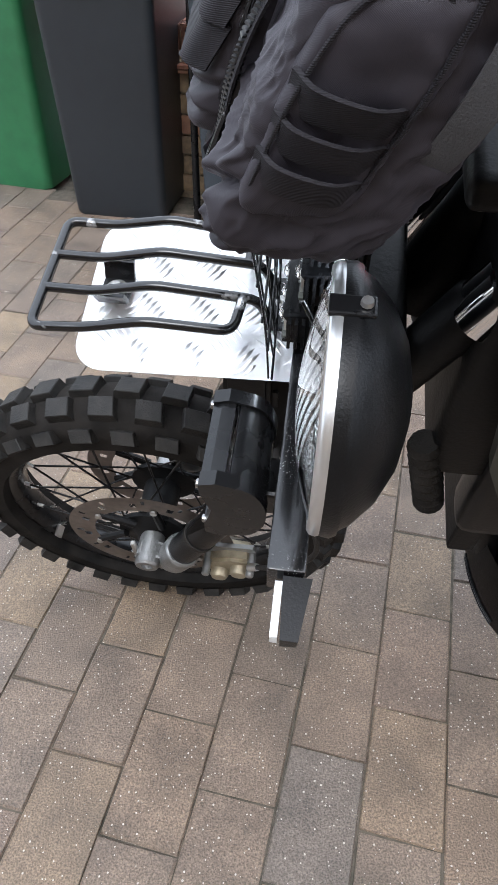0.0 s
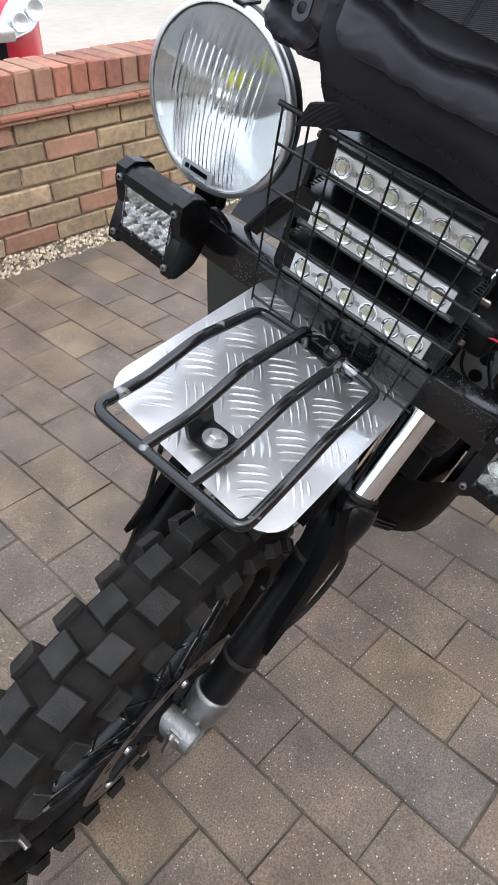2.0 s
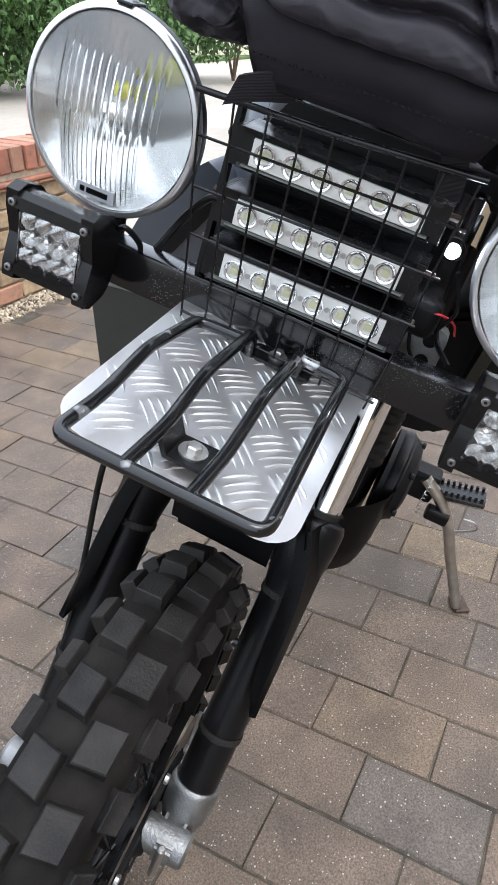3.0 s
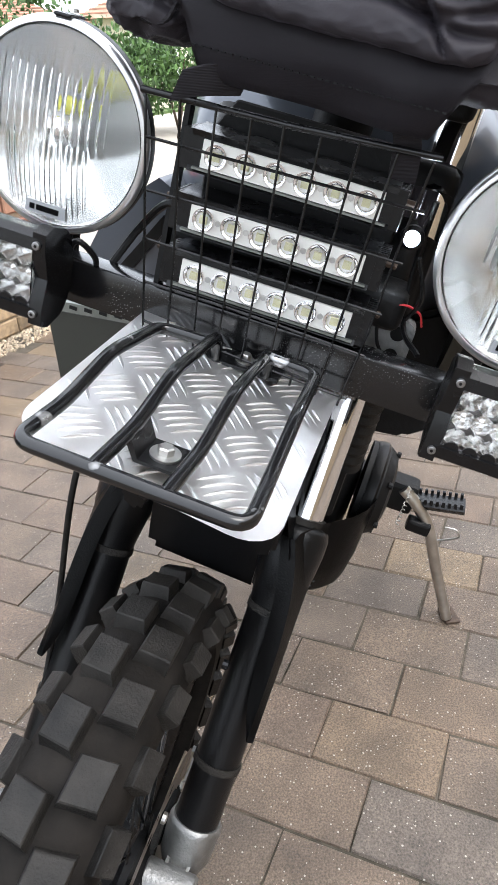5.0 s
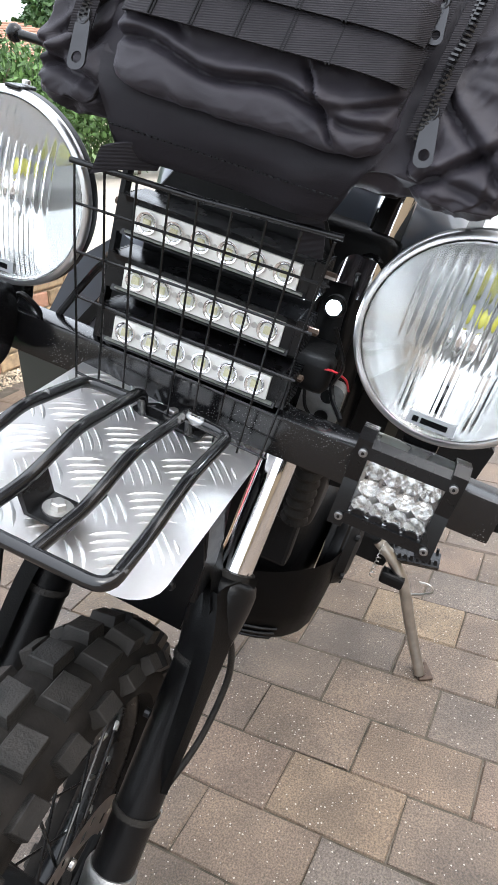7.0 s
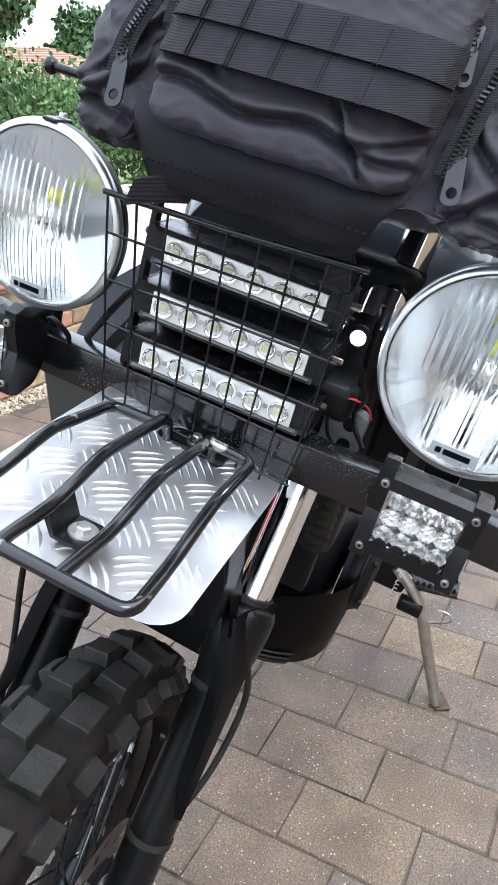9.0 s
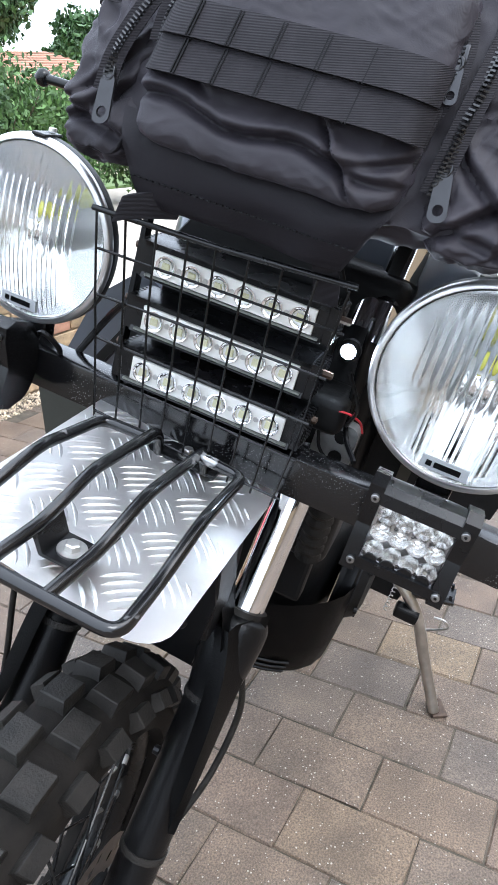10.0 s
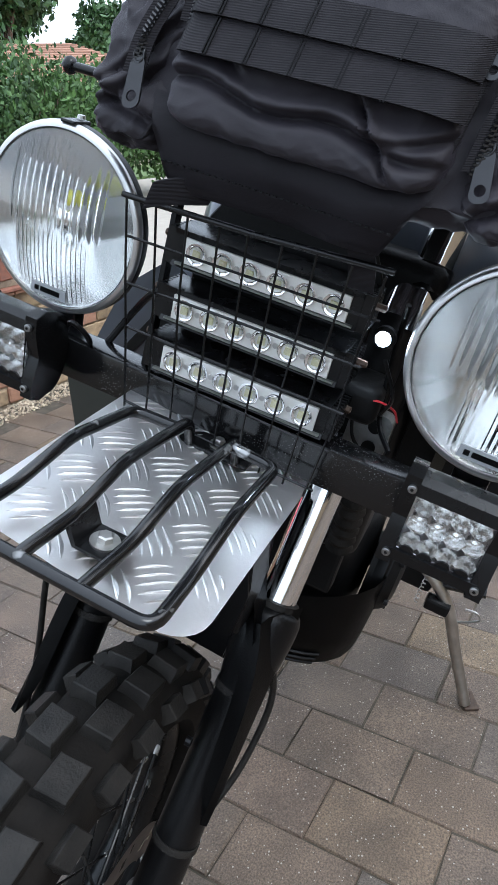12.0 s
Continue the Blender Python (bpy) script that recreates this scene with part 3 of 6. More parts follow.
# black mount that joins the sliders and carries the mudguard
bm = bmesh.new()
prism(bm, [(-0.084, 0.700), (-0.062, 0.690), (-0.050, 0.735), (-0.03, 0.758), (0.03, 0.758), (0.050, 0.735), (0.062, 0.690), (0.084, 0.700), (0.084, 0.76), (0.072, 0.842), (-0.072, 0.842), (-0.084, 0.76)], "y", 0.172, 0.225)
bmesh.ops.bevel(bm, geom=bm.edges[:], offset=0.006, segments=2, affect="EDGES")
# short black hood under the plate, open to the front, its sides running down into the fork guards ahead of the tubes
hood = bmesh.new()
arch = [(-0.100, 0.690), (-0.090, 0.715), (-0.078, 0.742), (-0.071, 0.780), (-0.066, 0.815), (-0.05, 0.834), (-0.025, 0.838), (0.0, 0.838), (0.025, 0.836), (0.05, 0.830), (0.066, 0.810), (0.071, 0.778), (0.078, 0.742), (0.090, 0.715), (0.100, 0.690)]
rows = []
for i in range(9):
    t = i / 8
    row = []
    for x, z in arch:
        fork = on_fork(x, z).y
        front = fork - 0.060 - 0.40 * max(0.0, z - 0.735)
        row.append(hood.verts.new((x, front + t * (fork - 0.026 - front), z)))
    rows.append(row)
for a, b in zip(rows, rows[1:]):
    for k in range(len(arch) - 1):
        hood.faces.new((a[k], a[k + 1], b[k + 1], b[k]))
bmesh.ops.solidify(hood, geom=hood.faces[:], thickness=0.004)
# two flat panels added only to keep the gap above and behind the tyre dark
prism(bm, [(-0.062, 0.618), (0.064, 0.612), (0.072, 0.70), (0.072, 0.80), (-0.072, 0.80), (-0.066, 0.70)], "y", 0.2275, 0.2335)
prism(bm, [(-0.062, 0.578), (0.064, 0.574), (0.064, 0.70), (-0.062, 0.70)], "y", 0.262, 0.268)
mount = part("mudguard_mount", bm, BLACK_PLASTIC, bike, "black plastic mudguard mount between the fork legs, with added dark filler panels", 40)
part("hood", hood, BLACK_PLASTIC, mount, "short black hood over the tyre", 40)
for s in (1, -1):
    part("mount_bolt", lathed([(0.166, 0.0045), (0.1685, 0.0065), (0.174, 0.0065)], 12, "y", (0.056 * s, 0, 0.722)), SCREW_BLACK, mount)
part("cable", tubed([(-0.126, 0.18, 0.80), (-0.126, 0.152, 0.70), (-0.126, 0.148, 0.55), (-0.112, 0.10, 0.42)], 0.0035, 8, smooth_steps=6), RUBBER, bike, "thin black cable", 60)

# brake caliper and hose
bm = bmesh.new()
prism(bm, [(0.118, 0.285), (0.125, 0.322), (0.160, 0.338), (0.196, 0.335), (0.204, 0.305), (0.185, 0.268), (0.145, 0.255)], "x", 0.052, 0.092)
bmesh.ops.bevel(bm, geom=bm.edges[:], offset=0.006, segments=2, affect="EDGES")
cal = part("brake_caliper", bm, BRONZE, bike, "dull bronze brake caliper", 40)
for y, z, r in ((0.143, 0.285, 0.016), (0.178, 0.304, 0.016)):
    part("piston_boss", lathed([(0.086, r), (0.101, r), (0.106, r * 0.8), (0.107, 0.0)], 24, "x", (0, y, z)), BRONZE, cal, "", 40)
for y, z in ((0.122, 0.312), (0.198, 0.325)):
    part("caliper_pin", lathed([(0.06, 0.007), (0.112, 0.007), (0.114, 0.005), (0.114, 0.0)], 16, "x", (0, y, z)), CAST_ALLOY, cal, "", 40)
part("caliper_bracket", prismed([(0.07, 0.30), (0.075, 0.335), (0.13, 0.345), (0.2, 0.35), (0.205, 0.335), (0.13, 0.325)], "x", 0.066, 0.074), CAST_ALLOY, cal)
hose = part("brake_hose", tubed([on_fork(0.1, 0.63, -0.03), (0.116, 0.285, 0.57), (0.126, 0.30, 0.49), (0.122, 0.262, 0.41), (0.106, 0.215, 0.355), (0.1, 0.200, 0.338)], 0.0045, 8, smooth_steps=8), RUBBER, bike, "black brake hose", 60)
part("hose_end", tubed([(0.104, 0.211, 0.350), (0.1, 0.197, 0.335)], [0.0065, 0.0075], 10), STEEL, hose, "steel hose fitting", 40)
part("balance_weight", boxed(-0.012, 0.012, -0.008, 0.008, -0.003, 0.003, 0.002, 2, Matrix.Translation((0.024, -0.205, -0.115)) @ Matrix.Rotation(radians(-60), 4, "X")), STEEL, front_wheel, "small grey balance weight")

# tread-plate mudguard
def plate_z(x, y):
    return 0.856 + 0.05 * (y - 0.1) - 0.12 * (x + 0.005) - 0.9 * max(0, abs(x + 0.012) - 0.06) ** 2


def plate_outline():
    x0, x1, y0, y1, r = -0.116, 0.092, 0.008, 0.275, 0.035
    out = []
    for cx, cy, q0 in ((x1 - r, y0 + r, -90), (x1 - 0.01, y1 - 0.01, 0), (x0 + 0.01, y1 - 0.01, 90), (x0 + r, y0 + r, 180)):
        rr = r if cy < 0.1 else 0.01
        for i in range(7):
            q = radians(q0 + 15 * i)
            out.append((cx + rr * math.cos(q), cy + rr * math.sin(q)))
    return out


bm = bmesh.new()
ol = plate_outline()
loops = []
for f in (1.0, 0.8, 0.55, 0.3, 0.1):
    loops.append([bm.verts.new((-0.017 + (x + 0.017) * f, 0.137 + (y - 0.137) * f, 0)) for x, y in ol])
for a, b in zip(loops, loops[1:]):
    for i in range(len(ol)):
        bm.faces.new((a[i], a[(i + 1) % len(ol)], b[(i + 1) % len(ol)], b[i]))
bm.faces.new(loops[-1])
for v in bm.verts:
    v.co.z = plate_z(v.co.x, v.co.y)
bmesh.ops.solidify(bm, geom=bm.faces[:], thickness=0.003)
mudguard = part("mudguard", bm, PLATE, bike, "bright aluminium tread-plate mudguard", 40)
# raised five-stroke tread pattern, groups turned by a right angle against their neighbours
bm = bmesh.new()
CELL = 0.043
for i in range(-12, 13):
    for j in range(-12, 13):
        cu, cv = (i + 0.5) * CELL, (j + 0.5) * CELL
        for k in (-2, -1, 0, 1, 2):
            along_u = (i + j) % 2 == 0
            off = k * 0.0082
            for cut in (1.0, 0.7, 0.42):
                L = (0.0205 - 0.0012 * abs(k)) * cut
                pts = []
                for a, w in ((-1, 0), (-0.55, 0.75), (0, 1), (0.55, 0.75), (1, 0), (0.55, -0.75), (0, -1), (-0.55, -0.75)):
                    bow = 0.0026 * (1 - a * a) * cut
                    p, q = a * L, off + w * 0.0020 + bow
                    u, v = (cu + p, cv + q) if along_u else (cu + q, cv + p)
                    pts.append(Vector((-0.017 + (u - v) * 0.7071, 0.137 + (u + v) * 0.7071, 0)))
                fits = all(-0.113 < e.x < 0.089 and 0.011 < e.y < 0.272 and (e.y > 0.034 or -0.094 < e.x < 0.07) for e in pts)
                if fits:
                    break
            if not fits:
                continue
            mid = sum(pts, Vector()) / 8
            bv = [bm.verts.new((p.x, p.y, plate_z(p.x, p.y) - 0.0002)) for p in pts]
            tv = [bm.verts.new(Vector((p.x, p.y, plate_z(p.x, p.y) + 0.0014)) - (p - mid) * 0.45) for p in pts]
            for q in range(8):
                bm.faces.new((bv[q], bv[(q + 1) % 8], tv[(q + 1) % 8], tv[q]))
            bm.faces.new(tv)
tagged(part("tread_pattern", bm, PLATE, mudguard, "raised five-stroke tread pattern", 60), kind="stuff")

# tubular rack over the mudguard
RB = 0.0054
rack = part("front_rack", tubed(rounded([(-0.028, 0.190, 0.892), (-0.077, 0.187, 0.892), (-0.079, 0.095, 0.902), (-0.081, 0.030, 0.887), (-0.084, -0.028, 0.885), (0.0755, -0.028, 0.884), (0.074, 0.030, 0.887), (0.073, 0.095, 0.903), (0.071, 0.185, 0.897), (0.024, 0.190, 0.896)], 0.014, 5), RB, 12), RACK_PAINT, bike, "black steel tubular rack, paint scuffed", 50)
for x in (-0.027, 0.023):
    part("rack_bar", tubed(rounded([(x - 0.003, -0.028, 0.8845), (x, 0.030, 0.887), (x, 0.095, 0.903), (x, 0.206, 0.894), (x, 0.217, 0.866)], 0.014, 4), RB, 12), RACK_PAINT, rack, "", 50)
br = part("rack_bracket", prismed([(-0.034, 0.882), (-0.028, 0.882), (-0.020, 0.8635), (0.010, 0.8635), (0.019, 0.882), (0.025, 0.882), (0.014, 0.8605), (-0.023, 0.8605)], "y", 0.026, 0.060), BLACK_PAINT, rack, "black steel strap")
part("washer", lathed([(0.8635, 0.0118), (0.8655, 0.0118), (0.8655, 0.006)], 24, "z", (-0.0055, 0.043, 0)), STEEL, br, "zinc washer", 30)
part("bolt", lathed([(0.865, 0.0066), (0.8705, 0.0066), (0.8715, 0.0052)], 6, "z", (-0.0055, 0.043, 0)), STEEL, br, "zinc hexagon bolt")

tab = part("rack_tab", boxed(-0.040, 0.036, 0.214, 0.246, 0.862, 0.8665, 0.0015), BLACK_PAINT, rack, "black mounting tab")
part("washer", lathed([(0.8665, 0.0095), (0.8685, 0.0095), (0.8685, 0.005)], 20, "z", (-0.002, 0.231, 0)), STEEL, tab, "zinc washer", 30)
part("bolt", lathed([(0.868, 0.0055), (0.8735, 0.0055), (0.8745, 0.0045)], 6, "z", (-0.002, 0.231, 0)), STEEL, tab, "zinc hexagon bolt")

# crossbar
xbar = part("lamp_crossbar", boxed(-0.265, 0.318, 0.248, 0.280, 0.858, 0.902, 0.003), BAR_PAINT, bike, "black steel crossbar, chipped and speckled", 30)

RIM_METAL = material("dull_rim_metal", (0.62, 0.62, 0.62), 0.3, 0.9, spread=0.15, scale=40)


YELLOW_GLASS = material("yellow_glass", (0.62, 0.60, 0.06), 0.25, spread=0.15, scale=60)


# driving lamps
def fluted_lens():
    """A domed glass disc whose inner face carries upright flutes in the middle field."""
    bm = bmesh.new()
    R0, nx, nz = 0.083, 166, 36
    sheets = []
    for inner in (0, 1):
        cols = []
        for i in range(nx + 1):
            x = -R0 + 2 * R0 * i / nx
            x = max(-R0 * 0.9995, min(R0 * 0.9995, x))
            hz = math.sqrt(R0 * R0 - x * x)
            col = []
            for k in range(nz + 1):
                z = -hz + 2 * hz * k / nz
                rr = (x * x + z * z) / (R0 * R0)
                y = -0.004 - 0.016 * (1 - rr) + 0.0026 * inner
                if inner and rr < 0.86:
                    field = abs(x) < 0.052
                    per = 0.0078 if z > -0.006 else 0.0052
                    amp = (0.001 if z < 0.047 else 0.0005) if field else 0.0
                    if z < -0.006 and abs(x) > 0.04:
                        amp = 0.0
                    y += amp * (abs(math.sin(math.pi * x / per)) * 2 - 1)
                col.append(bm.verts.new((x, y, z)))
            cols.append(col)
        for A, B in zip(cols, cols[1:]):
            for k in range(nz):
                bm.faces.new((A[k], A[k + 1], B[k + 1], B[k]))
        sheets.append(cols)
    rim = [[c[0] for c in s] + [v for v in s[-1][1:]] + [c[-1] for c in s[-2::-1]] + [v for v in s[0][-2:0:-1]] for s in sheets]
    for i in range(len(rim[0])):
        k = (i + 1) % len(rim[0])
        bm.faces.new((rim[0][i], rim[0][k], rim[1][k], rim[1][i]))
    return bm


def driving_lamp(x, y, z, size):
    g = part("driving_lamp", lathed([(0.0, 0.0885), (0.010, 0.088), (0.022, 0.081), (0.036, 0.066), (0.047, 0.045), (0.053, 0.02), (0.054, 0.0001)], 64, "y", cap=False), BLACK_PLASTIC, bike, "round driving lamp in a black shell", 40, Matrix.Translation((x, y, z)) @ Matrix.Scale(size, 4))
    part("rim", lathed([(0.004, 0.084), (0.004, 0.0890), (0.001, 0.0902), (-0.003, 0.0892), (-0.005, 0.0865), (-0.005, 0.0838), (-0.002, 0.0825)], 72, "y", closed=True), RIM_METAL, g, "thin chrome rim", 50)
    part("rim_clamp", lathed([(0.003, 0.0895), (0.010, 0.0905), (0.014, 0.0885)], 72, "y", cap=False), BLACK_PLASTIC, g, "black rim clamp", 50)
    part("reflector", lathed([(-0.003, 0.0825), (0.0, 0.079), (0.009, 0.068), (0.018, 0.056), (0.027, 0.043), (0.035, 0.03), (0.041, 0.019), (0.044, 0.012), (0.045, 0.0001)], 64, "y", cap=False), LAMP_BOWL, g, "bright dished reflector", 70)
    part("bulb", lathed([(0.044, 0.015), (0.020, 0.015), (0.014, 0.013), (0.012, 0.008), (0.011, 0.0)], 24, "y"), MILKY, g, "bulb with a bright cap", 50)
    part("bulb_glass", lathed([(0.030, 0.006), (0.014, 0.008), (0.010, 0.005), (0.009, 0.001)], 16, "y", (0.006, 0, 0.021)), YELLOW_GLASS, g, "yellow bulb glass", 60)
    part("bulb_shield", lathed([(0.012, 0.011), (0.009, 0.010), (0.007, 0.005), (0.007, 0.0001)], 20, "y", cap=False), CHROME, g, "", 50)
    lens = part("lens", fluted_lens(), CLEAR, g, "clear fluted glass lens", 80)
    lens.visible_shadow = False
    mark = part("maker_plate", prismed([(-0.021, -0.0735), (0.021, -0.0735), (0.020, -0.0625), (-0.020, -0.0625)], "y", -0.0120, -0.0085), GREY_TEXT, g, "small grey plate with a dark mark")
    part("mark", boxed(-0.009, 0.014, -0.0126, -0.0118, -0.0705, -0.0655), BLACK_PAINT, mark)
    part("mark", boxed(-0.016, -0.011, -0.0126, -0.0118, -0.0705, -0.0655), BLACK_PAINT, mark)
    clip = part("clip", boxed(-0.0075, 0.0075, -0.006, 0.021, 0.0885, 0.0920, 0.0015), BLACK_PAINT, g, "black rim clip")
    part("clip_screw", lathed([(0.093, 0.004), (0.096, 0.0035)], 10, "z", (0, 0.015, 0)), STEEL, clip)
    part("stalk", boxed(-0.016, 0.016, 0.012, 0.034, -0.118, -0.078, 0.004), BLACK_PAINT, g, "black mounting foot")
    return g


driving_lamp(0.229, 0.281, 1.016, 1.09)
driving_lamp(-0.239, 0.2745, 1.009, 1.055)


SCREW = material("dull_screw", (0.30, 0.30, 0.30), 0.32, 0.95, spread=0.3, scale=80)


# square work lights
def work_light(x0, x1, y, z0, z1):
    zm = (z0 + z1) / 2
    arc = [(y + 0.0185, z0 - 0.004), (y + 0.02, z0 - 0.008)] + [(y + 0.024 + 0.025 * math.sin(q), zm - (zm - z0 + 0.008) * math.cos(q)) for q in [math.pi * i / 14 for i in range(15)]] + [(y + 0.02, z1 + 0.008), (y + 0.0185, z1 + 0.004)]
    g = part("work_light", prismed(arc, "x", x0 - 0.002, x1 + 0.002), BLACK_PAINT, bike, "small square work light in a black shell", 40)
    for x, o in ((x0, -1), (x1, 1)):
        prof = [(y - 0.004, z0 - 0.011), (y + 0.01, z0 - 0.016)] + [(y + 0.025 + 0.026 * math.sin(q), zm - (zm - z0 + 0.012) * math.cos(q)) for q in [math.pi * i / 14 for i in range(15)]] + [(y + 0.01, z1 + 0.016), (y - 0.004, z1 + 0.011), (y - 0.004, z1 - 0.004), (y + 0.004, zm), (y - 0.004, z0 + 0.004)]
        part("end_cap", prismed(prof, "x", x + min(0, o) * 0.011 - 0.001, x + max(0, o) * 0.011 + 0.001), BLACK_PAINT, g, "", 30)
    for z, o in ((z0, -1), (z1, 1)):
        part("frame_bar", prismed([(y - 0.004, z + 0.006 * o), (y - 0.005, z - 0.005 * o), (y + 0.006, z - 0.007 * o), (y + 0.016, z - 0.005 * o), (y + 0.016, z + 0.011 * o), (y + 0.004, z + 0.011 * o)], "x", x0 - 0.004, x1 + 0.004), BLACK_PAINT, g, "", 30)
    w = (x1 - x0 - 0.006) / 4
    h = (z1 - z0 - 0.012) / 3
    for i in range(4):
        for j in range(3):
            part("led_reflector", lathed([(0.000, w * 0.60), (0.006, w * 0.46), (0.013, w * 0.22), (0.015, 0.001)], 7, "y", (x0 + 0.003 + w * (i + 0.5), y + 0.002, z0 + 0.006 + h * (j + 0.5)), cap=False), WHITE_OPTIC, g)
        part("led_dome", lathed([(0.0150, 0.0075), (0.009, 0.0065), (0.006, 0.0045), (0.005, 0.0)], 9, "y", (x0 + 0.003 + w * (i + 0.5), y + 0.002, zm)), WHITE_OPTIC, g, "", 60)
        part("scallop", lathed([(-0.0026, w * 0.40), (-0.002, w * 0.42), (0.0, w * 0.42)], 20, "y", (x0 + 0.003 + w * (i + 0.5), y, z0 + 0.005)), BLACK_PAINT, g)
    part("backing", boxed(x0 + 0.001, x1 - 0.001, y + 0.0172, y + 0.0182, z0 + 0.004, z1 - 0.004), LED_OPTIC, g)
    lens = part("lens", boxed(x0 + 0.002, x1 - 0.002, y - 0.0015, y + 0.0005, z0 + 0.006, z1 - 0.006), CLEAR, g, "clear lens")
    lens.visible_shadow = False
    for x in (x0 - 0.004, x1 + 0.004):
        for z in (z0, z1):
            screw = part("screw", lathed([(-0.0075, 0.0030), (-0.007, 0.0038), (-0.003, 0.0038)], 14, "y", (x, y, z)), SCREW, g)
            part("socket", lathed([(-0.0079, 0.0015), (-0.0074, 0.0015)], 6, "y", (x, y, z)), BLACK_PAINT, screw)
    part("bracket", boxed((x0 + x1) / 2 - 0.02, (x0 + x1) / 2 + 0.02, y + 0.042, y + 0.075, z0 - 0.018, z0 + 0.02, 0.004), BLACK_PAINT, g, "black mounting bracket")
    return g


work_light(0.1887, 0.2587, 0.1915, 0.8648, 0.9308)
work_light(-0.2775, -0.2075, 0.1945, 0.861, 0.927)


# light bars behind the grille
def light_bar(z, x_off, y_off):
    g = part("light_bar", prismed([(0.2365, z - 0.0125), (0.233, z - 0.017), (0.27, z - 0.019), (0.285, z - 0.014), (0.285, z + 0.015), (0.27, z + 0.021), (0.233, z + 0.018), (0.2365, z + 0.0125)], "x", -0.091, 0.0945), BLACK_PAINT, bike, "black light bar with six clear diodes, switched off", 30)
    part("tray", boxed(-0.079, 0.085, 0.2335, 0.2375, z - 0.0118, z + 0.0118), TRAY, g, "silver tray")
    part("lower_lip", boxed(-0.086, 0.092, 0.232, 0.238, z - 0.0145, z - 0.0125), GREY_STEEL, g, "grey lens edge")
    for i in range(6):
        x = -0.079 + 0.02735 * (i + 0.5)
        part("led_cup", lathed([(0.2333, 0.0100), (0.231, 0.0104), (0.231, 0.0092), (0.2335, 0.005)], 20, "y", (x, 0, z), cap=False), CHROME, g, "", 40)
        part("led_dome", lathed([(0.234, 0.0075), (0.230, 0.0068), (0.2275, 0.004), (0.227, 0.0)], 16, "y", (x, 0, z)), LED_CLEAR, g, "clear diode lens", 60)
        part("led_chip", boxed(x - 0.0028, x + 0.0028, 0.2322, 0.2334, z - 0.0028, z + 0.0028), LED_YELLOW, g)
        if i < 5:
            part("tray_screw", lathed([(0.2325, 0.0026), (0.2335, 0.003)], 8, "y", (x + 0.0137, 0, z)), STEEL, g)
    for i in range(7):
        for x in (-0.0955, 0.0985):
            part("fin", boxed(x - 0.0045, x + 0.0045, 0.238 + i * 0.0065, 0.241 + i * 0.0065, z - 0.017, z + 0.017), BLACK_PAINT, g)
    for ob in (g, *g.children):
        ob.data.transform(Matrix.Translation((x_off, y_off, 0)))


for z, x_off, y_off in ((1.031, -0.009, 0.020), (0.977, -0.009, 0.0175), (0.929, -0.004, 0.004)):
    light_bar(z, x_off, y_off)

RUSTY = material("rusted_steel", (0.085, 0.055, 0.038), 0.6, 0.4, spread=0.5, scale=120)
# side plates that carry the light bars
for x0, x1 in ((-0.117, -0.112),):
    part("bar_bracket", prismed([(0.262, 0.90), (0.276, 0.90), (0.286, 1.07), (0.274, 1.07)], "x", x0, x1), DARK_HOLLOW, bike, "black steel side plate")
for x in (-0.1145, 0.0965):
    for z in (1.036, 0.983, 0.936):
        part("bar_bolt", lathed([(x - 0.006, 0.0036), (x + 0.0065, 0.0036), (x + 0.0075, 0.0022)], 6, "x", (0, 0.271 + 0.06 * (z - 0.94), z)), RUSTY, bike, "small rusty bolt")


# black sheet added behind the light bars, standing in for the dark hollow there
bm = bmesh.new()
prism(bm, [(-0.098, 0.905), (0.090, 0.905), (0.092, 1.045), (0.075, 1.075), (-0.080, 1.075), (-0.099, 1.045)], "y", 0.302, 0.307)
bmesh.ops.bevel(bm, geom=bm.edges[:], offset=0.0015, segments=1, affect="EDGES")
part("lamp_carrier", bm, DARK_HOLLOW, bike, "added black sheet that keeps the gaps between the light bars dark", 30)


# wire grille
def on_grille(u, v):
    """u across 0..1, v up 0..1"""
    low = Vector((-0.103, 0.2177, 0.874)).lerp(Vector((0.095, 0.2267, 0.863)), u)
    return low.lerp(Vector((-0.1255, 0.2055, 1.0734)).lerp(Vector((0.106, 0.2068, 1.080)), u), v)


grille = part("wire_grille", tubed([on_grille(-0.02, 1), on_grille(0.5, 1.0), on_grille(1.02, 1.02)], 0.0027, 8), BLACK_PAINT, bike, "black welded wire grille", 60)
rng = random.Random(3)
for k in range(9):
    u = k / 8
    wob = [Vector((rng.uniform(-0.0015, 0.0015), rng.uniform(-0.003, 0.002), 0)) for i in range(4)]
    part("wire", tubed([on_grille(u, -0.03) + wob[0], on_grille(u, 0.33) + wob[1], on_grille(u, 0.67) + wob[2], on_grille(u, 1.0) + wob[3]], 0.00115, 6, smooth_steps=3), BLACK_PAINT, grille)
for v in (0.015, 0.215, 0.42, 0.625, 0.83):
    wob = [Vector((0, rng.uniform(0.0005, 0.003), rng.uniform(-0.002, 0.002))) for i in range(3)]
    part("wire", tubed([on_grille(-0.01, v) + wob[0], on_grille(0.5, v) + wob[1], on_grille(1.03, v) + wob[2]], 0.00138, 6, smooth_steps=3), BLACK_PAINT, grille)

# small white marker light
marker = part("marker_light", lathed([(0.296, 0.011), (0.290, 0.011), (0.286, 0.008)], 20, "y", (0.108, 0, 1.0067)), BLACK_PLASTIC, bike, "small white marker light, lit")
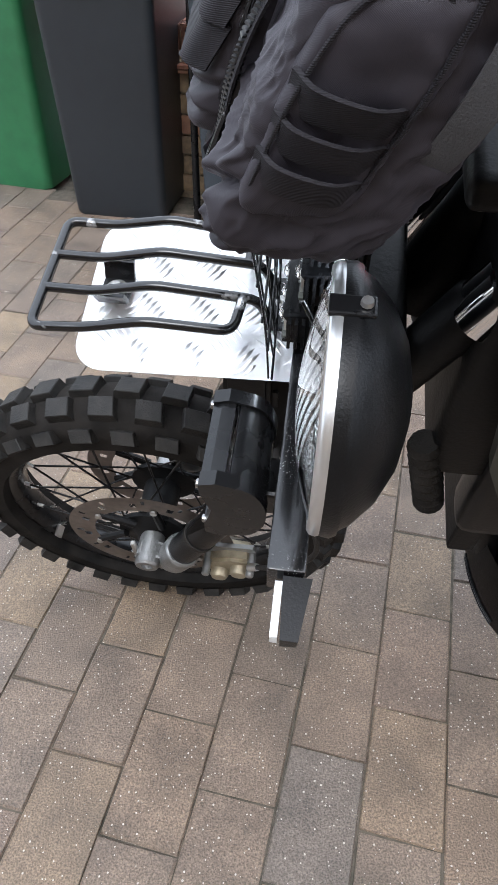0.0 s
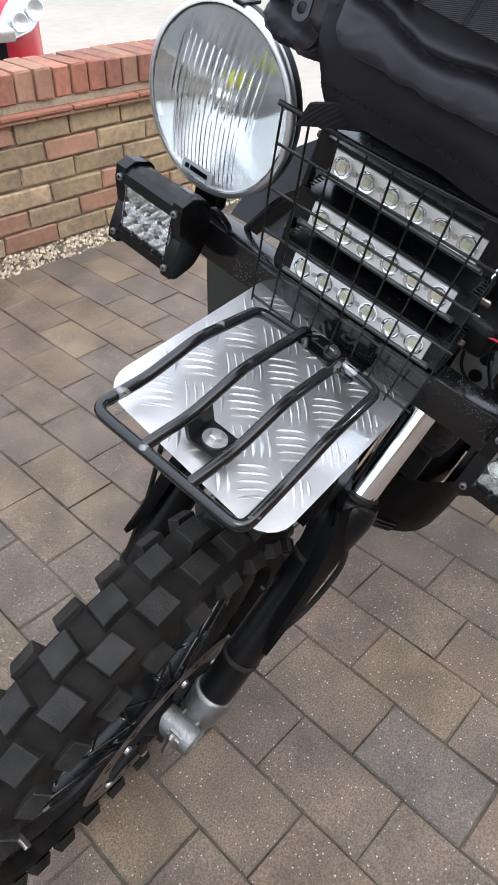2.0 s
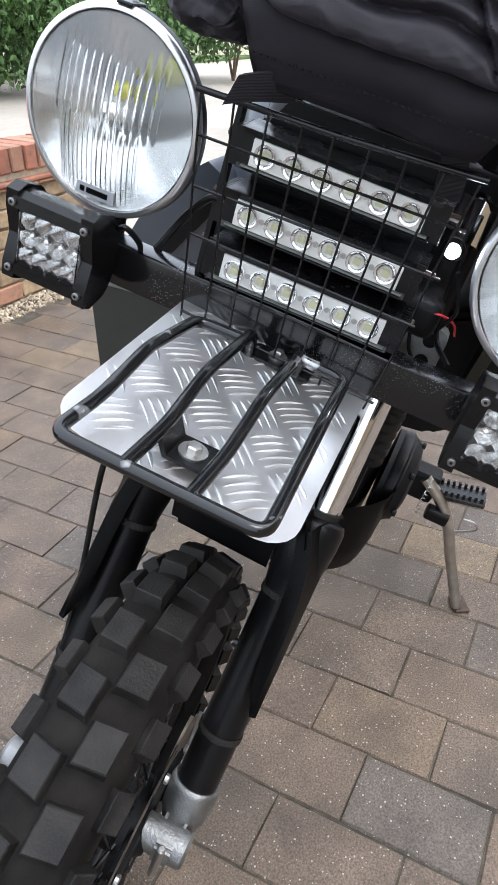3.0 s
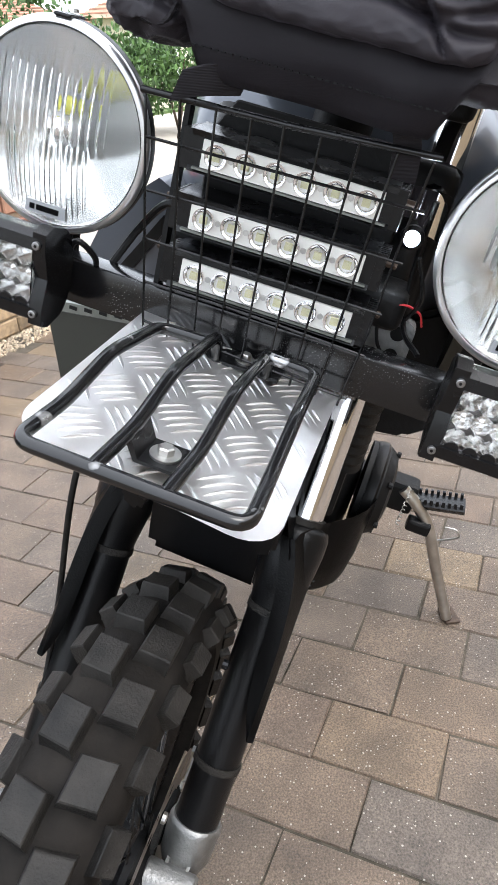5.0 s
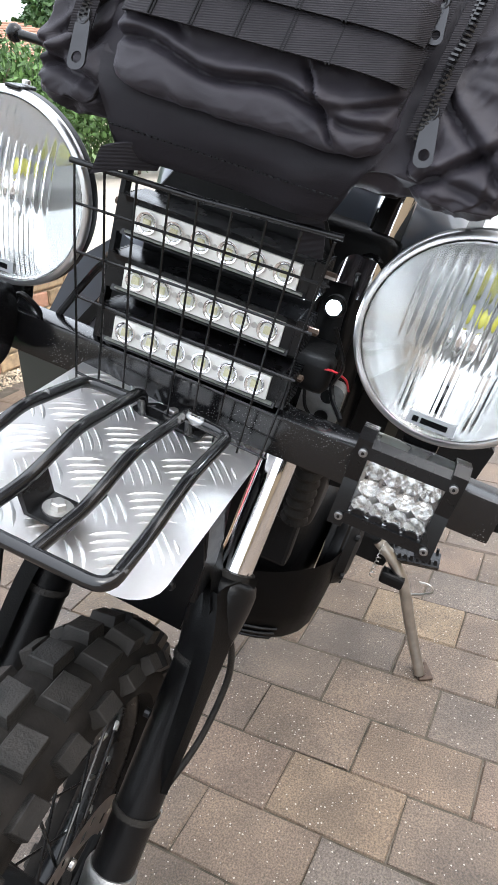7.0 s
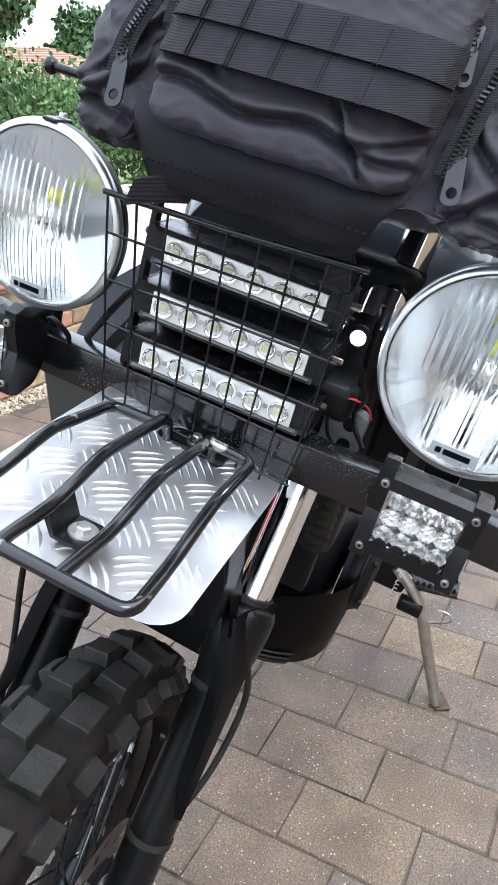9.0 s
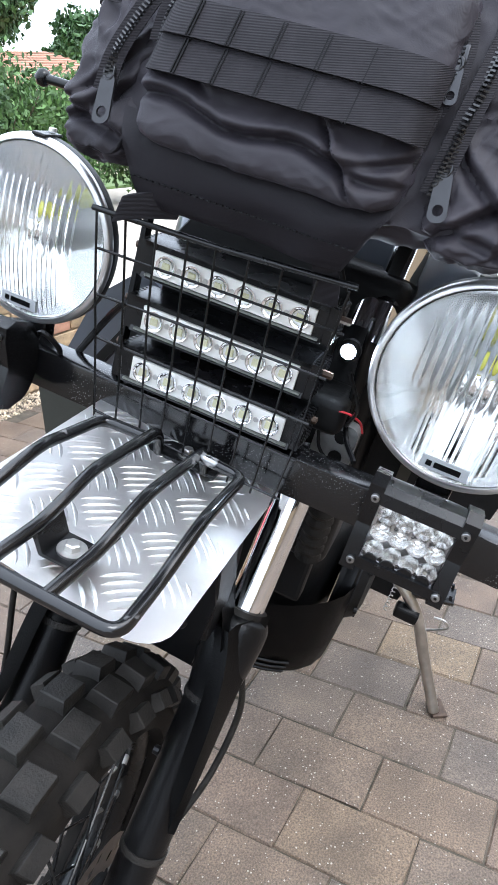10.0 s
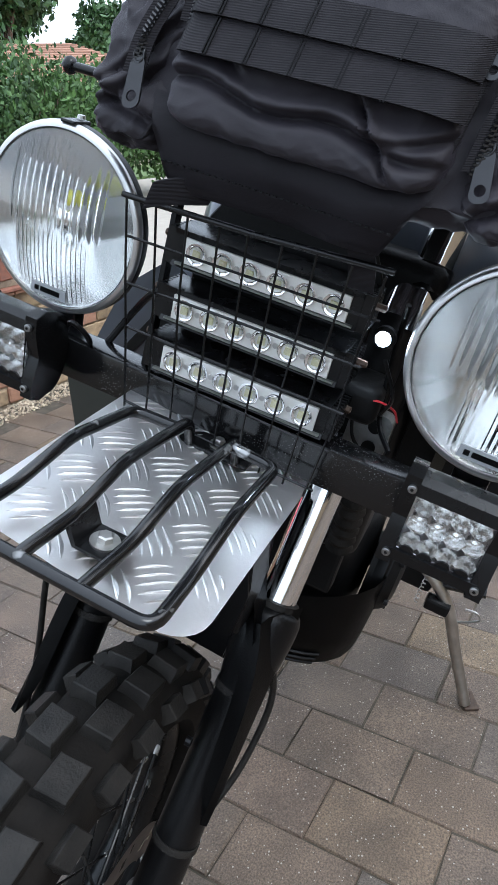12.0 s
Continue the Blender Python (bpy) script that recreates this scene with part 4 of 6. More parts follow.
part("marker_lens", lathed([(0.2875, 0.008), (0.283, 0.006), (0.281, 0.001)], 16, "y", (0.108, 0, 1.0067)), glow("marker_glow", (0.85, 0.93, 1.0), 60), marker)

# bits and wires beside the light bars
horn = part("horn_bracket", prismed(rounded_rect(0.098, 0.142, 0.868, 0.922, 0.010), "y", 0.318, 0.335), CAST_ALLOY, bike, "grey cast bracket with two holes", 30)
for z in (0.908, 0.884):
    part("bracket_hole", lathed([(0.3165, 0.0075), (0.3195, 0.0075), (0.3195, 0.0)], 16, "y", (0.126, 0, z)), DARK_HOLLOW, horn)
part("wire", tubed([(0.10, 0.30, 0.925), (0.118, 0.292, 0.945), (0.138, 0.3, 0.94), (0.145, 0.31, 0.925)], 0.0012, 6, smooth_steps=6), RED_WIRE, bike, "thin red wire")
part("wire", tubed([(0.10, 0.30, 0.93), (0.11, 0.295, 0.90), (0.128, 0.305, 0.88), (0.13, 0.33, 0.86)], 0.002, 6, smooth_steps=6), BLACK_PLASTIC, bike, "black cable")
part("wire", tubed([(0.12, 0.255, 1.0), (0.135, 0.28, 0.96), (0.128, 0.3, 0.93)], 0.002, 6, smooth_steps=6), BLACK_PLASTIC, bike, "black cable")
part("wire", tubed([(0.118, 0.30, 1.04), (0.119, 0.315, 0.98), (0.128, 0.31, 0.92), (0.15, 0.275, 0.908)], 0.0028, 6, smooth_steps=6), BLACK_PLASTIC, bike, "black cable")
part("wire", tubed([(-0.205, 0.25, 0.905), (-0.19, 0.24, 0.925), (-0.175, 0.25, 0.91), (-0.18, 0.262, 0.89)], 0.003, 8, smooth_steps=6), BLACK_PLASTIC, bike, "black cable")
part("wire", tubed([(-0.17, 0.28, 0.90), (-0.15, 0.29, 0.94), (-0.12, 0.27, 0.975), (-0.10, 0.26, 0.98)], 0.004, 8, smooth_steps=6), BLACK_PLASTIC, bike, "black cable")
# added dark cover over the chrome, in place of the dark hoses and yoke
part("fork_sleeve", tubed([on_fork(0.098, 0.875), on_fork(0.098, 0.88), on_fork(0.098, 0.99), on_fork(0.098, 0.995)], [0.022, 0.0255, 0.0255, 0.022], 24), DARK_HOLLOW, bike, "added dark cover over the fork tube, in place of dark hoses and yoke", 40)
for s in (1, -1):
    part("tube_clamp", tubed([on_fork(0.112 * s, 1.025), on_fork(0.112 * s, 1.05)], 0.024, 20), BLACK_PAINT, bike, "black fork clamp", 40)
part("fork_tube_top", tubed([on_fork(0.112, 0.985), on_fork(0.112, 1.16)], 0.0212, 32), CHROME, bike, "chrome fork tube top", 40)
part("lower_yoke", boxed(-0.125, 0.125, 0.29, 0.35, 0.915, 0.955, 0.012, 3), DARK_HOLLOW, bike, "black lower fork yoke", 40)
part("upper_yoke", boxed(-0.125, 0.125, 0.36, 0.43, 1.10, 1.13, 0.012, 3), DARK_HOLLOW, bike, "black upper fork yoke", 40)
part("steering_head", tubed([(0, 0.36, 0.9), (0, 0.44, 1.1)], 0.032, 20), DARK_HOLLOW, bike, "black steering head", 40)
for s in (1, -1):
    part("gaiter", tubed([(0.124 * s, 0.392 + 0.002 * i, 0.812 - 0.0085 * i) for i in range(16)], [0.0155 + 0.0035 * (i % 2) for i in range(16)], 16), RUBBER, bike, "ribbed black rubber hose", 30)
# made-up block, fills the dark space behind the fork so no ground shows through
part("loom_cover", boxed(-0.10, 0.135, 0.40, 0.47, 0.76, 1.06, 0.02, 3), DARK_HOLLOW, bike, "made-up black block that fills the dark space behind the fork", 40)
# handlebar with levers
bar = part("handlebar", tubed([(-0.36, 0.56, 1.14), (-0.22, 0.50, 1.15), (-0.1, 0.42, 1.16), (0.1, 0.42, 1.16), (0.22, 0.50, 1.15), (0.36, 0.56, 1.14)], 0.011, 12, smooth_steps=6), BLACK_PAINT, bike, "black handlebar", 40)
for s in (1, -1):
    part("grip", tubed([(0.25 * s, 0.515, 1.149), (0.37 * s, 0.565, 1.139)], 0.0165, 16), RUBBER, bar, "black rubber grip", 40)
    part("lever", tubed([(0.21 * s, 0.49, 1.14), (0.33 * s, 0.515, 1.130), (0.4255 * s, 0.518, 1.129)], [0.007, 0.006, 0.006], 10), BLACK_PAINT, bar, "black lever", 40)
    part("lever_ball", lathed([(-0.0115, 0.0), (-0.009, 0.007), (0.0, 0.0115), (0.009, 0.007), (0.0115, 0.0)], 16, "z", (0.4255 * s, 0.518, 1.129)), BLACK_PAINT, bar, "", 60)

# fuel tank with shrouds, saddle
def body_shell(rows, mat, name, label, parent=None, power=2.6):
    """A closed shell through super-elliptic sections: (y, x half-width, z low, z high)."""
    bm = bmesh.new()
    n, rings = 28, []
    for y, hw, z0, z1 in rows:
        ring = []
        for j in range(n):
            q = 2 * math.pi * j / n
            c, s = math.cos(q), math.sin(q)
            ring.append(bm.verts.new((hw * math.copysign(abs(c) ** (2 / power), c), y, (z0 + z1) / 2 + (z1 - z0) / 2 * math.copysign(abs(s) ** (2 / power), s))))
        rings.append(ring)
    for A, B in zip(rings, rings[1:]):
        for j in range(n):
            bm.faces.new((A[j], A[(j + 1) % n], B[(j + 1) % n], B[j]))
    bm.faces.new(rings[0])
    bm.faces.new(rings[-1])
    return part(name, bm, mat, parent or bike, label, 50)


body_shell([(0.43, 0.10, 0.92, 1.05), (0.45, 0.16, 0.88, 1.105), (0.52, 0.200, 0.84, 1.14), (0.62, 0.205, 0.82, 1.15), (0.75, 0.18, 0.80, 1.10), (0.88, 0.13, 0.80, 1.0), (0.92, 0.11, 0.82, 0.96)], TANK_GREY, "fuel_tank", "dark metallic grey fuel tank")
body_shell([(0.86, 0.10, 0.83, 0.93), (0.9, 0.13, 0.82, 0.955), (1.1, 0.14, 0.83, 0.94), (1.4, 0.12, 0.86, 0.97), (1.58, 0.09, 0.88, 0.97), (1.62, 0.06, 0.9, 0.95)], CLOTH, "saddle", "black saddle")
for s in (1,):
    part("shroud", prismed([(0.405, 1.09), (0.50, 1.10), (0.72, 0.92), (0.62, 0.72), (0.50, 0.74), (0.43, 0.90)], "x", 0.19 * s, 0.205 * s), OLIVE, bike, "dark olive side shroud")
    part("shroud_rib", prismed([(0.44, 1.06), (0.455, 1.06), (0.56, 0.78), (0.545, 0.77)], "x", 0.205 * s, 0.2085 * s), BLACK_PLASTIC, bike)
for i in range(9):
    z = 1.17 + 0.011 * i
    part("pad_rib", tubed([(0.20, 0.372 + 0.002 * i, z), (0.20, 0.46, z + 0.004)], 0.0045, 8), RUBBER, bike, "ribbed black pad")
part("pad", boxed(0.13, 0.199, 0.37, 0.47, 1.16, 1.275, 0.01, 3), BLACK_PLASTIC, bike, "black ribbed pad behind the bag", 40)

# grey tank wing and dark olive side panel on the far side
part("tank_wing", prismed([(-0.30, 0.79), (-0.20, 0.80), (-0.165, 0.87), (-0.165, 0.94), (-0.20, 0.955), (-0.26, 0.90)], "y", 0.45, 0.72), TANK_GREY, bike, "grey tank wing", 30)
part("wing_trim", prismed([(-0.262, 0.79), (-0.245, 0.79), (-0.175, 0.905), (-0.185, 0.915)], "y", 0.444, 0.4495), BLACK_PLASTIC, bike)
panel = part("side_panel", prismed([(-0.335, 0.74), (-0.17, 0.765), (-0.19, 0.60), (-0.285, 0.575)], "y", 0.452, 0.475), OLIVE, bike, "dark olive side panel with a grey rail")
part("panel_rail", prismed([(-0.340, 0.743), (-0.168, 0.768), (-0.168, 0.782), (-0.338, 0.757)], "y", 0.446, 0.462), GREY_STEEL, panel, "grey slotted rail")
for i in range(7):
    x = -0.32 + 0.022 * i
    part("rail_slot", boxed(x, x + 0.011, 0.4445, 0.4462, 0.752 + 0.145 * (x + 0.32), 0.757 + 0.145 * (x + 0.32)), DARK_HOLLOW, panel)

# engine and guard
eng = body_shell([(0.60, 0.08, 0.30, 0.52), (0.64, 0.135, 0.27, 0.55), (0.76, 0.16, 0.26, 0.56), (0.95, 0.15, 0.26, 0.56), (1.05, 0.11, 0.30, 0.5)], DARK_HOLLOW, "engine", "black engine casing", power=5)
part("clutch_cover", lathed([(0.14, 0.088), (0.175, 0.086), (0.190, 0.076), (0.197, 0.05), (0.199, 0.0)], 40, "x", (0.024, 0.755, 0.455)), DARK_HOLLOW, eng, "round black engine cover", 30)
for i in range(6):
    q = 2 * math.pi * i / 6 + 0.3
    part("cover_bolt", lathed([(0.186, 0.006), (0.193, 0.006)], 8, "x", (0.024, 0.755 + 0.079 * math.cos(q), 0.455 + 0.079 * math.sin(q))), DARK_HOLLOW, eng)
part("cover_band", lathed([(0.150, 0.0895), (0.158, 0.0915), (0.168, 0.0915), (0.172, 0.088)], 40, "x", (0.024, 0.755, 0.455)), BLACK_PLASTIC, eng, "", 40)
part("cylinder", boxed(-0.075, 0.075, 0.62, 0.76, 0.54, 0.74, 0.01, 2), DARK_HOLLOW, eng, "black cylinder")
# made-up block for the dark mass below the lamp, hides the bright ground behind
bm = prismed([(0.12, 0.86), (0.12, 0.69), (0.185, 0.70), (0.245, 0.760), (0.320, 0.778), (0.328, 0.84), (0.28, 0.885), (0.19, 0.90)], "y", 0.508, 0.565)
bmesh.ops.bevel(bm, geom=bm.edges[:], offset=0.008, segments=2, affect="EDGES")
part("radiator_shroud", bm, DARK_HOLLOW, bike, "made-up black block for the dark mass below the driving lamp", 40)
part("radiator", boxed(-0.12, 0.13, 0.47, 0.505, 0.56, 0.83, 0.006), DARK_HOLLOW, bike, "black radiator")
for s in (1, -1):
    part("frame_tube", tubed([(0.04 * s, 0.43, 0.95), (0.045 * s, 0.52, 0.75), (0.05 * s, 0.56, 0.45), (0.06 * s, 0.64, 0.26), (0.11 * s, 0.95, 0.24)], 0.017, 12, smooth_steps=5), DARK_HOLLOW, bike, "black frame tube", 40)
    pouch = part("side_bag", boxed(0.10 * s - 0.02, 0.10 * s + 0.045, 0.46, 0.56, 0.64, 0.88, 0.02, 3), BLACK_PLASTIC, bike, "black ribbed side pouch", 40)
bm = bmesh.new()
rows = []
for i in range(17):
    q = math.pi * i / 16
    x = -0.2 * math.cos(q)
    d = math.sin(q) ** 0.6
    rows.append([bm.verts.new((x * w, 0.74 - 0.19 * d * f, z)) for z, f, w in ((0.258, 0.45, 0.80), (0.270, 0.74, 0.90), (0.305, 0.93, 0.97), (0.365, 1.0, 1.0), (0.44 + 0.05 * abs(x) / 0.2, 1.0, 1.01))])
for A, B in zip(rows, rows[1:]):
    for j in range(4):
        bm.faces.new((A[j], A[j + 1], B[j + 1], B[j]))
bm.faces.new([r[0] for r in rows])
bmesh.ops.solidify(bm, geom=bm.faces[:], thickness=0.004)
guard = part("belly_guard", bm, BLACK_PLASTIC, bike, "black louvred belly guard", 50)
for i in range(4):
    part("louvre", tubed([(x * (0.93 + 0.02 * i), 0.74 - 0.19 * (1 - (x / 0.2) ** 2) ** 0.3 * (0.83, 0.91, 0.945, 0.96)[i] - 0.001, 0.286 + 0.015 * i) for x in (0.03, 0.06, 0.09, 0.12, 0.145)], 0.0028, 6), BLACK_PLASTIC, guard)
# footrest and side stand
PEG = Matrix.Translation((0.288, 0.88, 0.390)) @ Matrix.Rotation(radians(-14), 4, "Y")
peg = part("footrest", prismed([(-0.026, 0.0), (-0.018, 0.006), (0.018, 0.006), (0.026, 0.0), (0.018, -0.012), (-0.018, -0.012)], "x", 0.0, 0.098, PEG), BLACK_PAINT, bike, "black toothed footrest")
for i in range(8):
    for y in (-0.02, 0.02):
        x = 0.008 + 0.0118 * i
        part("tooth", boxed(x - 0.003, x + 0.003, y - 0.003, y + 0.003, 0.0, 0.014, 0, 2, PEG), BLACK_PAINT, peg)
part("footrest_hanger", boxed(0.15, 0.288, 0.86, 0.91, 0.355, 0.425, 0.012, 2), DARK_HOLLOW, bike, "black footrest hanger")
inv = LEANING.inverted()
STAND_STEEL = material("dull_stand_steel", (0.56, 0.54, 0.50), 0.28, 1.0, spread=0.35, scale=50, bump=0.1)
foot = inv @ Vector((0.675, 0.486, 0.008))
stand = part("side_stand", tubed([(0.255, 0.86, 0.415), (0.295, 0.86, 0.387), (0.337, 0.86, 0.339), (0.384, 0.86, 0.252), foot], [0.0125, 0.0125, 0.0125, 0.012, 0.0115], 16, smooth_steps=5), STAND_STEEL, bike, "grey steel side stand", 50)
part("stand_foot", boxed(-0.024, 0.024, -0.015, 0.015, -0.006, 0.0, 0.003, 2, inv @ pose(0.687, 0.480, 0.008, 0, 0, 20)), RUSTY, stand, "worn rusty flat foot")
part("stand_loop", tubed(rounded([(0.352, 0.862, 0.318), (0.380, 0.86, 0.336), (0.398, 0.858, 0.352), (0.385, 0.858, 0.366), (0.362, 0.858, 0.362)], 0.008, 4), 0.0024, 6), STEEL, stand)
part("stand_spring", tubed([(0.268 + 0.004 * math.cos(i * 1.4), 0.84 + 0.004 * math.sin(i * 1.4), 0.43 - 0.0022 * i) for i in range(42)], 0.0012, 5), STEEL, stand)
part("stand_switch", boxed(0.285, 0.335, 0.838, 0.866, 0.335, 0.362, 0.006), BLACK_PLASTIC, stand, "black switch")
rear_wheel = wheel("rear_wheel", (0, 1.45, R + 0.026), R, 0.13, 0.24, 30, (-1,))
for s in (1, -1):
    part("swing_arm", tubed([(0.09 * s, 0.95, 0.36), (0.095 * s, 1.45, R)], 0.022, 12), DARK_HOLLOW, bike, "black swing arm", 40)

# indicators at the ends of the crossbar
for s, x in ((1, 0.320), (-1, -0.267)):
    ind = part("indicator", prismed([(0.262, 0.866), (0.284, 0.868), (0.286, 0.896), (0.262, 0.897)], "x", x, x + 0.05 * s), BLACK_PLASTIC, bike, "black indicator body", 30)
    for v in ind.data.vertices:
        if abs(v.co.x - (x + 0.05 * s)) < 1e-4:
            v.co.z = 0.881 + (v.co.z - 0.881) * 0.55
            v.co.y = 0.268 + (v.co.y - 0.268) * 0.6
    lens = part("indicator_lens", prismed([(0.256, 0.869), (0.2622, 0.868), (0.2622, 0.895), (0.256, 0.894)], "x", x + 0.004 * s, x + 0.048 * s), MILKY, ind, "pale clear lens", 30)
    for v in lens.data.vertices:
        if abs(v.co.x - (x + 0.048 * s)) < 1e-4:
            v.co.z = 0.881 + (v.co.z - 0.881) * 0.6

# ---------- bag ----------
THREAD = material("bright_thread", (0.012, 0.012, 0.013), 0.9, spread=0.2, scale=80, spec=0.1)
def pillow(c, h, n=22, p=5.0, wrinkle=0.004, freq=(9, 9, 16), seed=0, creases=(), sag=0.0):
    """A soft rounded box: a cube grid pushed to a super-ellipsoid and creased like cloth."""
    bm = bmesh.new()
    grid = {}
    def vert(a, b, d):
        key = (round(a, 5), round(b, 5), round(d, 5))
        if key not in grid:
            r = (abs(a) ** p + abs(b) ** p + abs(d) ** p) ** (1 / p)
            v = Vector((a / r * h[0], b / r * h[1], d / r * h[2]))
            nrm = Vector((a, b, d)).normalized()
            q = Vector((v.x * freq[0] + seed * 7.3, v.y * freq[1], v.z * freq[2] + seed * 3.1))
            w2 = noise.noise_vector(q * 0.8)
            k = 0.8 * noise.noise(q) + 0.9 * (1 - 2.2 * abs(noise.noise((q + w2) * 1.5))) + 0.35 * (1 - 2 * abs(noise.noise((q - w2) * 3.3))) 
            v += nrm * (k - 0.5) * wrinkle
            for x0, x1, z0, slope, depth, wid in creases:
                t = (v.x - x0) / (x1 - x0)
                if -0.1 < t < 1.1 and b < 0:
                    dz = v.z - (z0 + slope * v.x + 0.004 * math.sin(v.x * 60))
                    fade = min(1, max(0, 1 - abs(t - 0.5) * 1.7) * 2.5)
                    v.y += fade * (depth * math.exp(-(dz / wid) ** 2) - depth * 0.7 * math.exp(-((dz - wid * 2.0) / (wid * 1.4)) ** 2))
            v.z -= sag * max(0, -nrm.z) * (1 - (v.x / h[0]) ** 2)
            grid[key] = bm.verts.new(v + Vector(c))
        return grid[key]
    g = [2 * i / n - 1 for i in range(n + 1)]
    for ax in range(3):
        for s in (-1, 1):
            for i in range(n):
                for j in range(n):
                    q = [(g[i], g[j]), (g[i + 1], g[j]), (g[i + 1], g[j + 1]), (g[i], g[j + 1])]
                    f = []
                    for a, b in q:
                        co = [a, b]
                        co.insert(ax, s)
                        f.append(vert(*co))
                    bm.faces.new(f)
    return bm


bag = part("bag", pillow((0.024, 0.255, 1.255), (0.164, 0.062, 0.135), 56, 5, 0.005, (16, 16, 22)), CLOTH, None, "", 70, LEANING)
tagged(bag, "black nylon bag with zips and webbing, strapped above the light bars", "bag")
part("front_pocket", pillow((0.016, 0.214, 1.220), (0.108, 0.052, 0.078), 100, 8, 0.0021, (17, 17, 24), 2, ((-0.130, 0.100, -0.052, -0.05, 0.0100, 0.0038), (-0.115, -0.05, -0.056, -0.40, 0.007, 0.0034), (0.036, 0.074, 0.004, -1.00, 0.0090, 0.0034), (0.045, 0.125, -0.066, 0.25, 0.006, 0.0035))), CLOTH, bag, "bulging front pocket with folds", 80)
part("end_pocket", pillow((-0.138, 0.262, 1.200), (0.040, 0.062, 0.090), 64, 4.5, 0.006, (20, 20, 22), 4, ((-0.05, 0.03, -0.045, 0.5, 0.009, 0.005), (-0.05, 0.04, -0.062, -0.4, 0.010, 0.005), (-0.05, 0.04, -0.02, 0.9, 0.006, 0.004))), CLOTH, bag, "", 80)
part("end_pocket", pillow((0.175, 0.250, 1.222), (0.042, 0.058, 0.098), 72, 5, 0.0045, (22, 22, 26), 6, ((-0.05, 0.045, -0.066, 0.6, 0.010, 0.005), (-0.05, 0.04, -0.050, -0.9, 0.009, 0.005), (-0.03, 0.04, -0.080, -0.3, 0.006, 0.004))), CLOTH, bag, "", 80)
part("end_pocket_panel", pillow((0.206, 0.236, 1.226), (0.018, 0.034, 0.058), 24, 5, 0.0025, (16, 16, 18), 8), CLOTH, bag, "small pocket on the bag's end", 80)
# skirt under the pockets, tapered, with a stitched seam
bm = bmesh.new()
rows = []
for i in range(41):
    t = i / 40
    row = []
    for j in range(9):
        s = j / 8
        x = (-0.108 + 0.03 * s) + (0.236 - 0.062 * s) * t
        z = 1.158 - 0.064 * s + 0.004 * noise.noise(Vector((x * 14, s * 2, 0.4)))
        y = 0.186 + 0.012 * s + 0.006 * noise.noise(Vector((x * 22, s * 3, 5))) - 0.008 * math.sin(s * math.pi)
        row.append(bm.verts.new((x, y, z)))
    rows.append(row)
for a, b in zip(rows, rows[1:]):
    for j in range(8):
        bm.faces.new((a[j], a[j + 1], b[j + 1], b[j]))
bmesh.ops.solidify(bm, geom=bm.faces[:], thickness=0.004)
part("skirt", bm, CLOTH, bag, "stitched lower flap", 80)
for k in range(34):
    x = -0.085 + 0.0056 * k
    part("stitch", boxed(x, x + 0.0032, 0.1835, 0.1865, 1.1135, 1.1145), THREAD, bag)


def band(name, pts, width, thick, n_up=(0, 0, 1), mat=WEBBING, label=""):
    """A flat strap along points, its width along n_up."""
    bm = bmesh.new()
    pts = spline([Vector(p) for p in pts], 8)
    up = Vector(n_up).normalized()
    rows = []
    for i, p in enumerate(pts):
        d = (pts[min(i + 1, len(pts) - 1)] - pts[max(i - 1, 0)]).normalized()
        out = d.cross(up).normalized()
        w = up * width / 2
        rows.append([bm.verts.new(p + w * a + out * thick / 2 * b) for a, b in ((-1, -1), (1, -1), (1, 1), (-1, 1))])
    for a, b in zip(rows, rows[1:]):
        for j in range(4):
            bm.faces.new((a[j], a[(j + 1) % 4], b[(j + 1) % 4], b[j]))
    bm.faces.new(rows[0])
    bm.faces.new(rows[-1])
    return part(name, bm, mat, bag, label, 40)


# woven loops across the front pocket
for z, y, w in ((1.229, 0.158, 0.0256), (1.2035, 0.1555, 0.0256)):
    b = band("webbing_band", [(-0.090, y + 0.014, z - 0.002), (-0.078, y + 0.001, z - 0.001), (-0.05, y - 0.003, z), (0.02, y - 0.006, z + 0.001), (0.09, y - 0.004, z + 0.002), (0.114, y - 0.001, z + 0.001), (0.124, y + 0.014, z)], w, 0.0025, (0, 0.25, 1), WEBBING, "wide black webbing band")
    for x in (-0.06, -0.028, 0.006, 0.04, 0.072):
        for dx in (-0.0012, 0.0012):
            part("band_stitch", boxed(dx - 0.0005, dx + 0.0005, -0.0019, 0.001, -w * 0.47, w * 0.47, 0, 2, Matrix.Translation((x, y - 0.0035 - 0.0025 * max(0, 1 - ((x - 0.02) / 0.07) ** 2), z)) @ Matrix.Rotation(radians(-14), 4, "X")), THREAD, bag)


def zip_line(pts, gap=0.0034, size=0.0042):
    """Coil teeth along a line on two tapes."""
    pts = [(x, y - 0.012, z) for x, y, z in pts]
    band("zip_tape", pts, 0.017, 0.0016, (1, 0.2, 0.0), WEBBING)
    bm = bmesh.new()
    line = spline([Vector(p) for p in pts], 14)
    run, side = 0.0, 1
    for a, b in zip(line, line[1:]):
        d = b - a
        while run < d.length:
            p = a + d.normalized() * run
            q = d.normalized()
            m = Matrix.Translation(p) @ q.to_track_quat("Z", "Y").to_matrix().to_4x4()
            box(bm, min(-size * side, size * 0.12 * side), max(-size * side, size * 0.12 * side), -size * 0.7, size * 0.7, -gap * 0.42, gap * 0.42, 0.0, 1, m)
            side = -side
            run += gap
        run -= d.length
    return tagged(part("zip", bm, ZIP, bag, "glossy black coil zip"), kind="stuff")


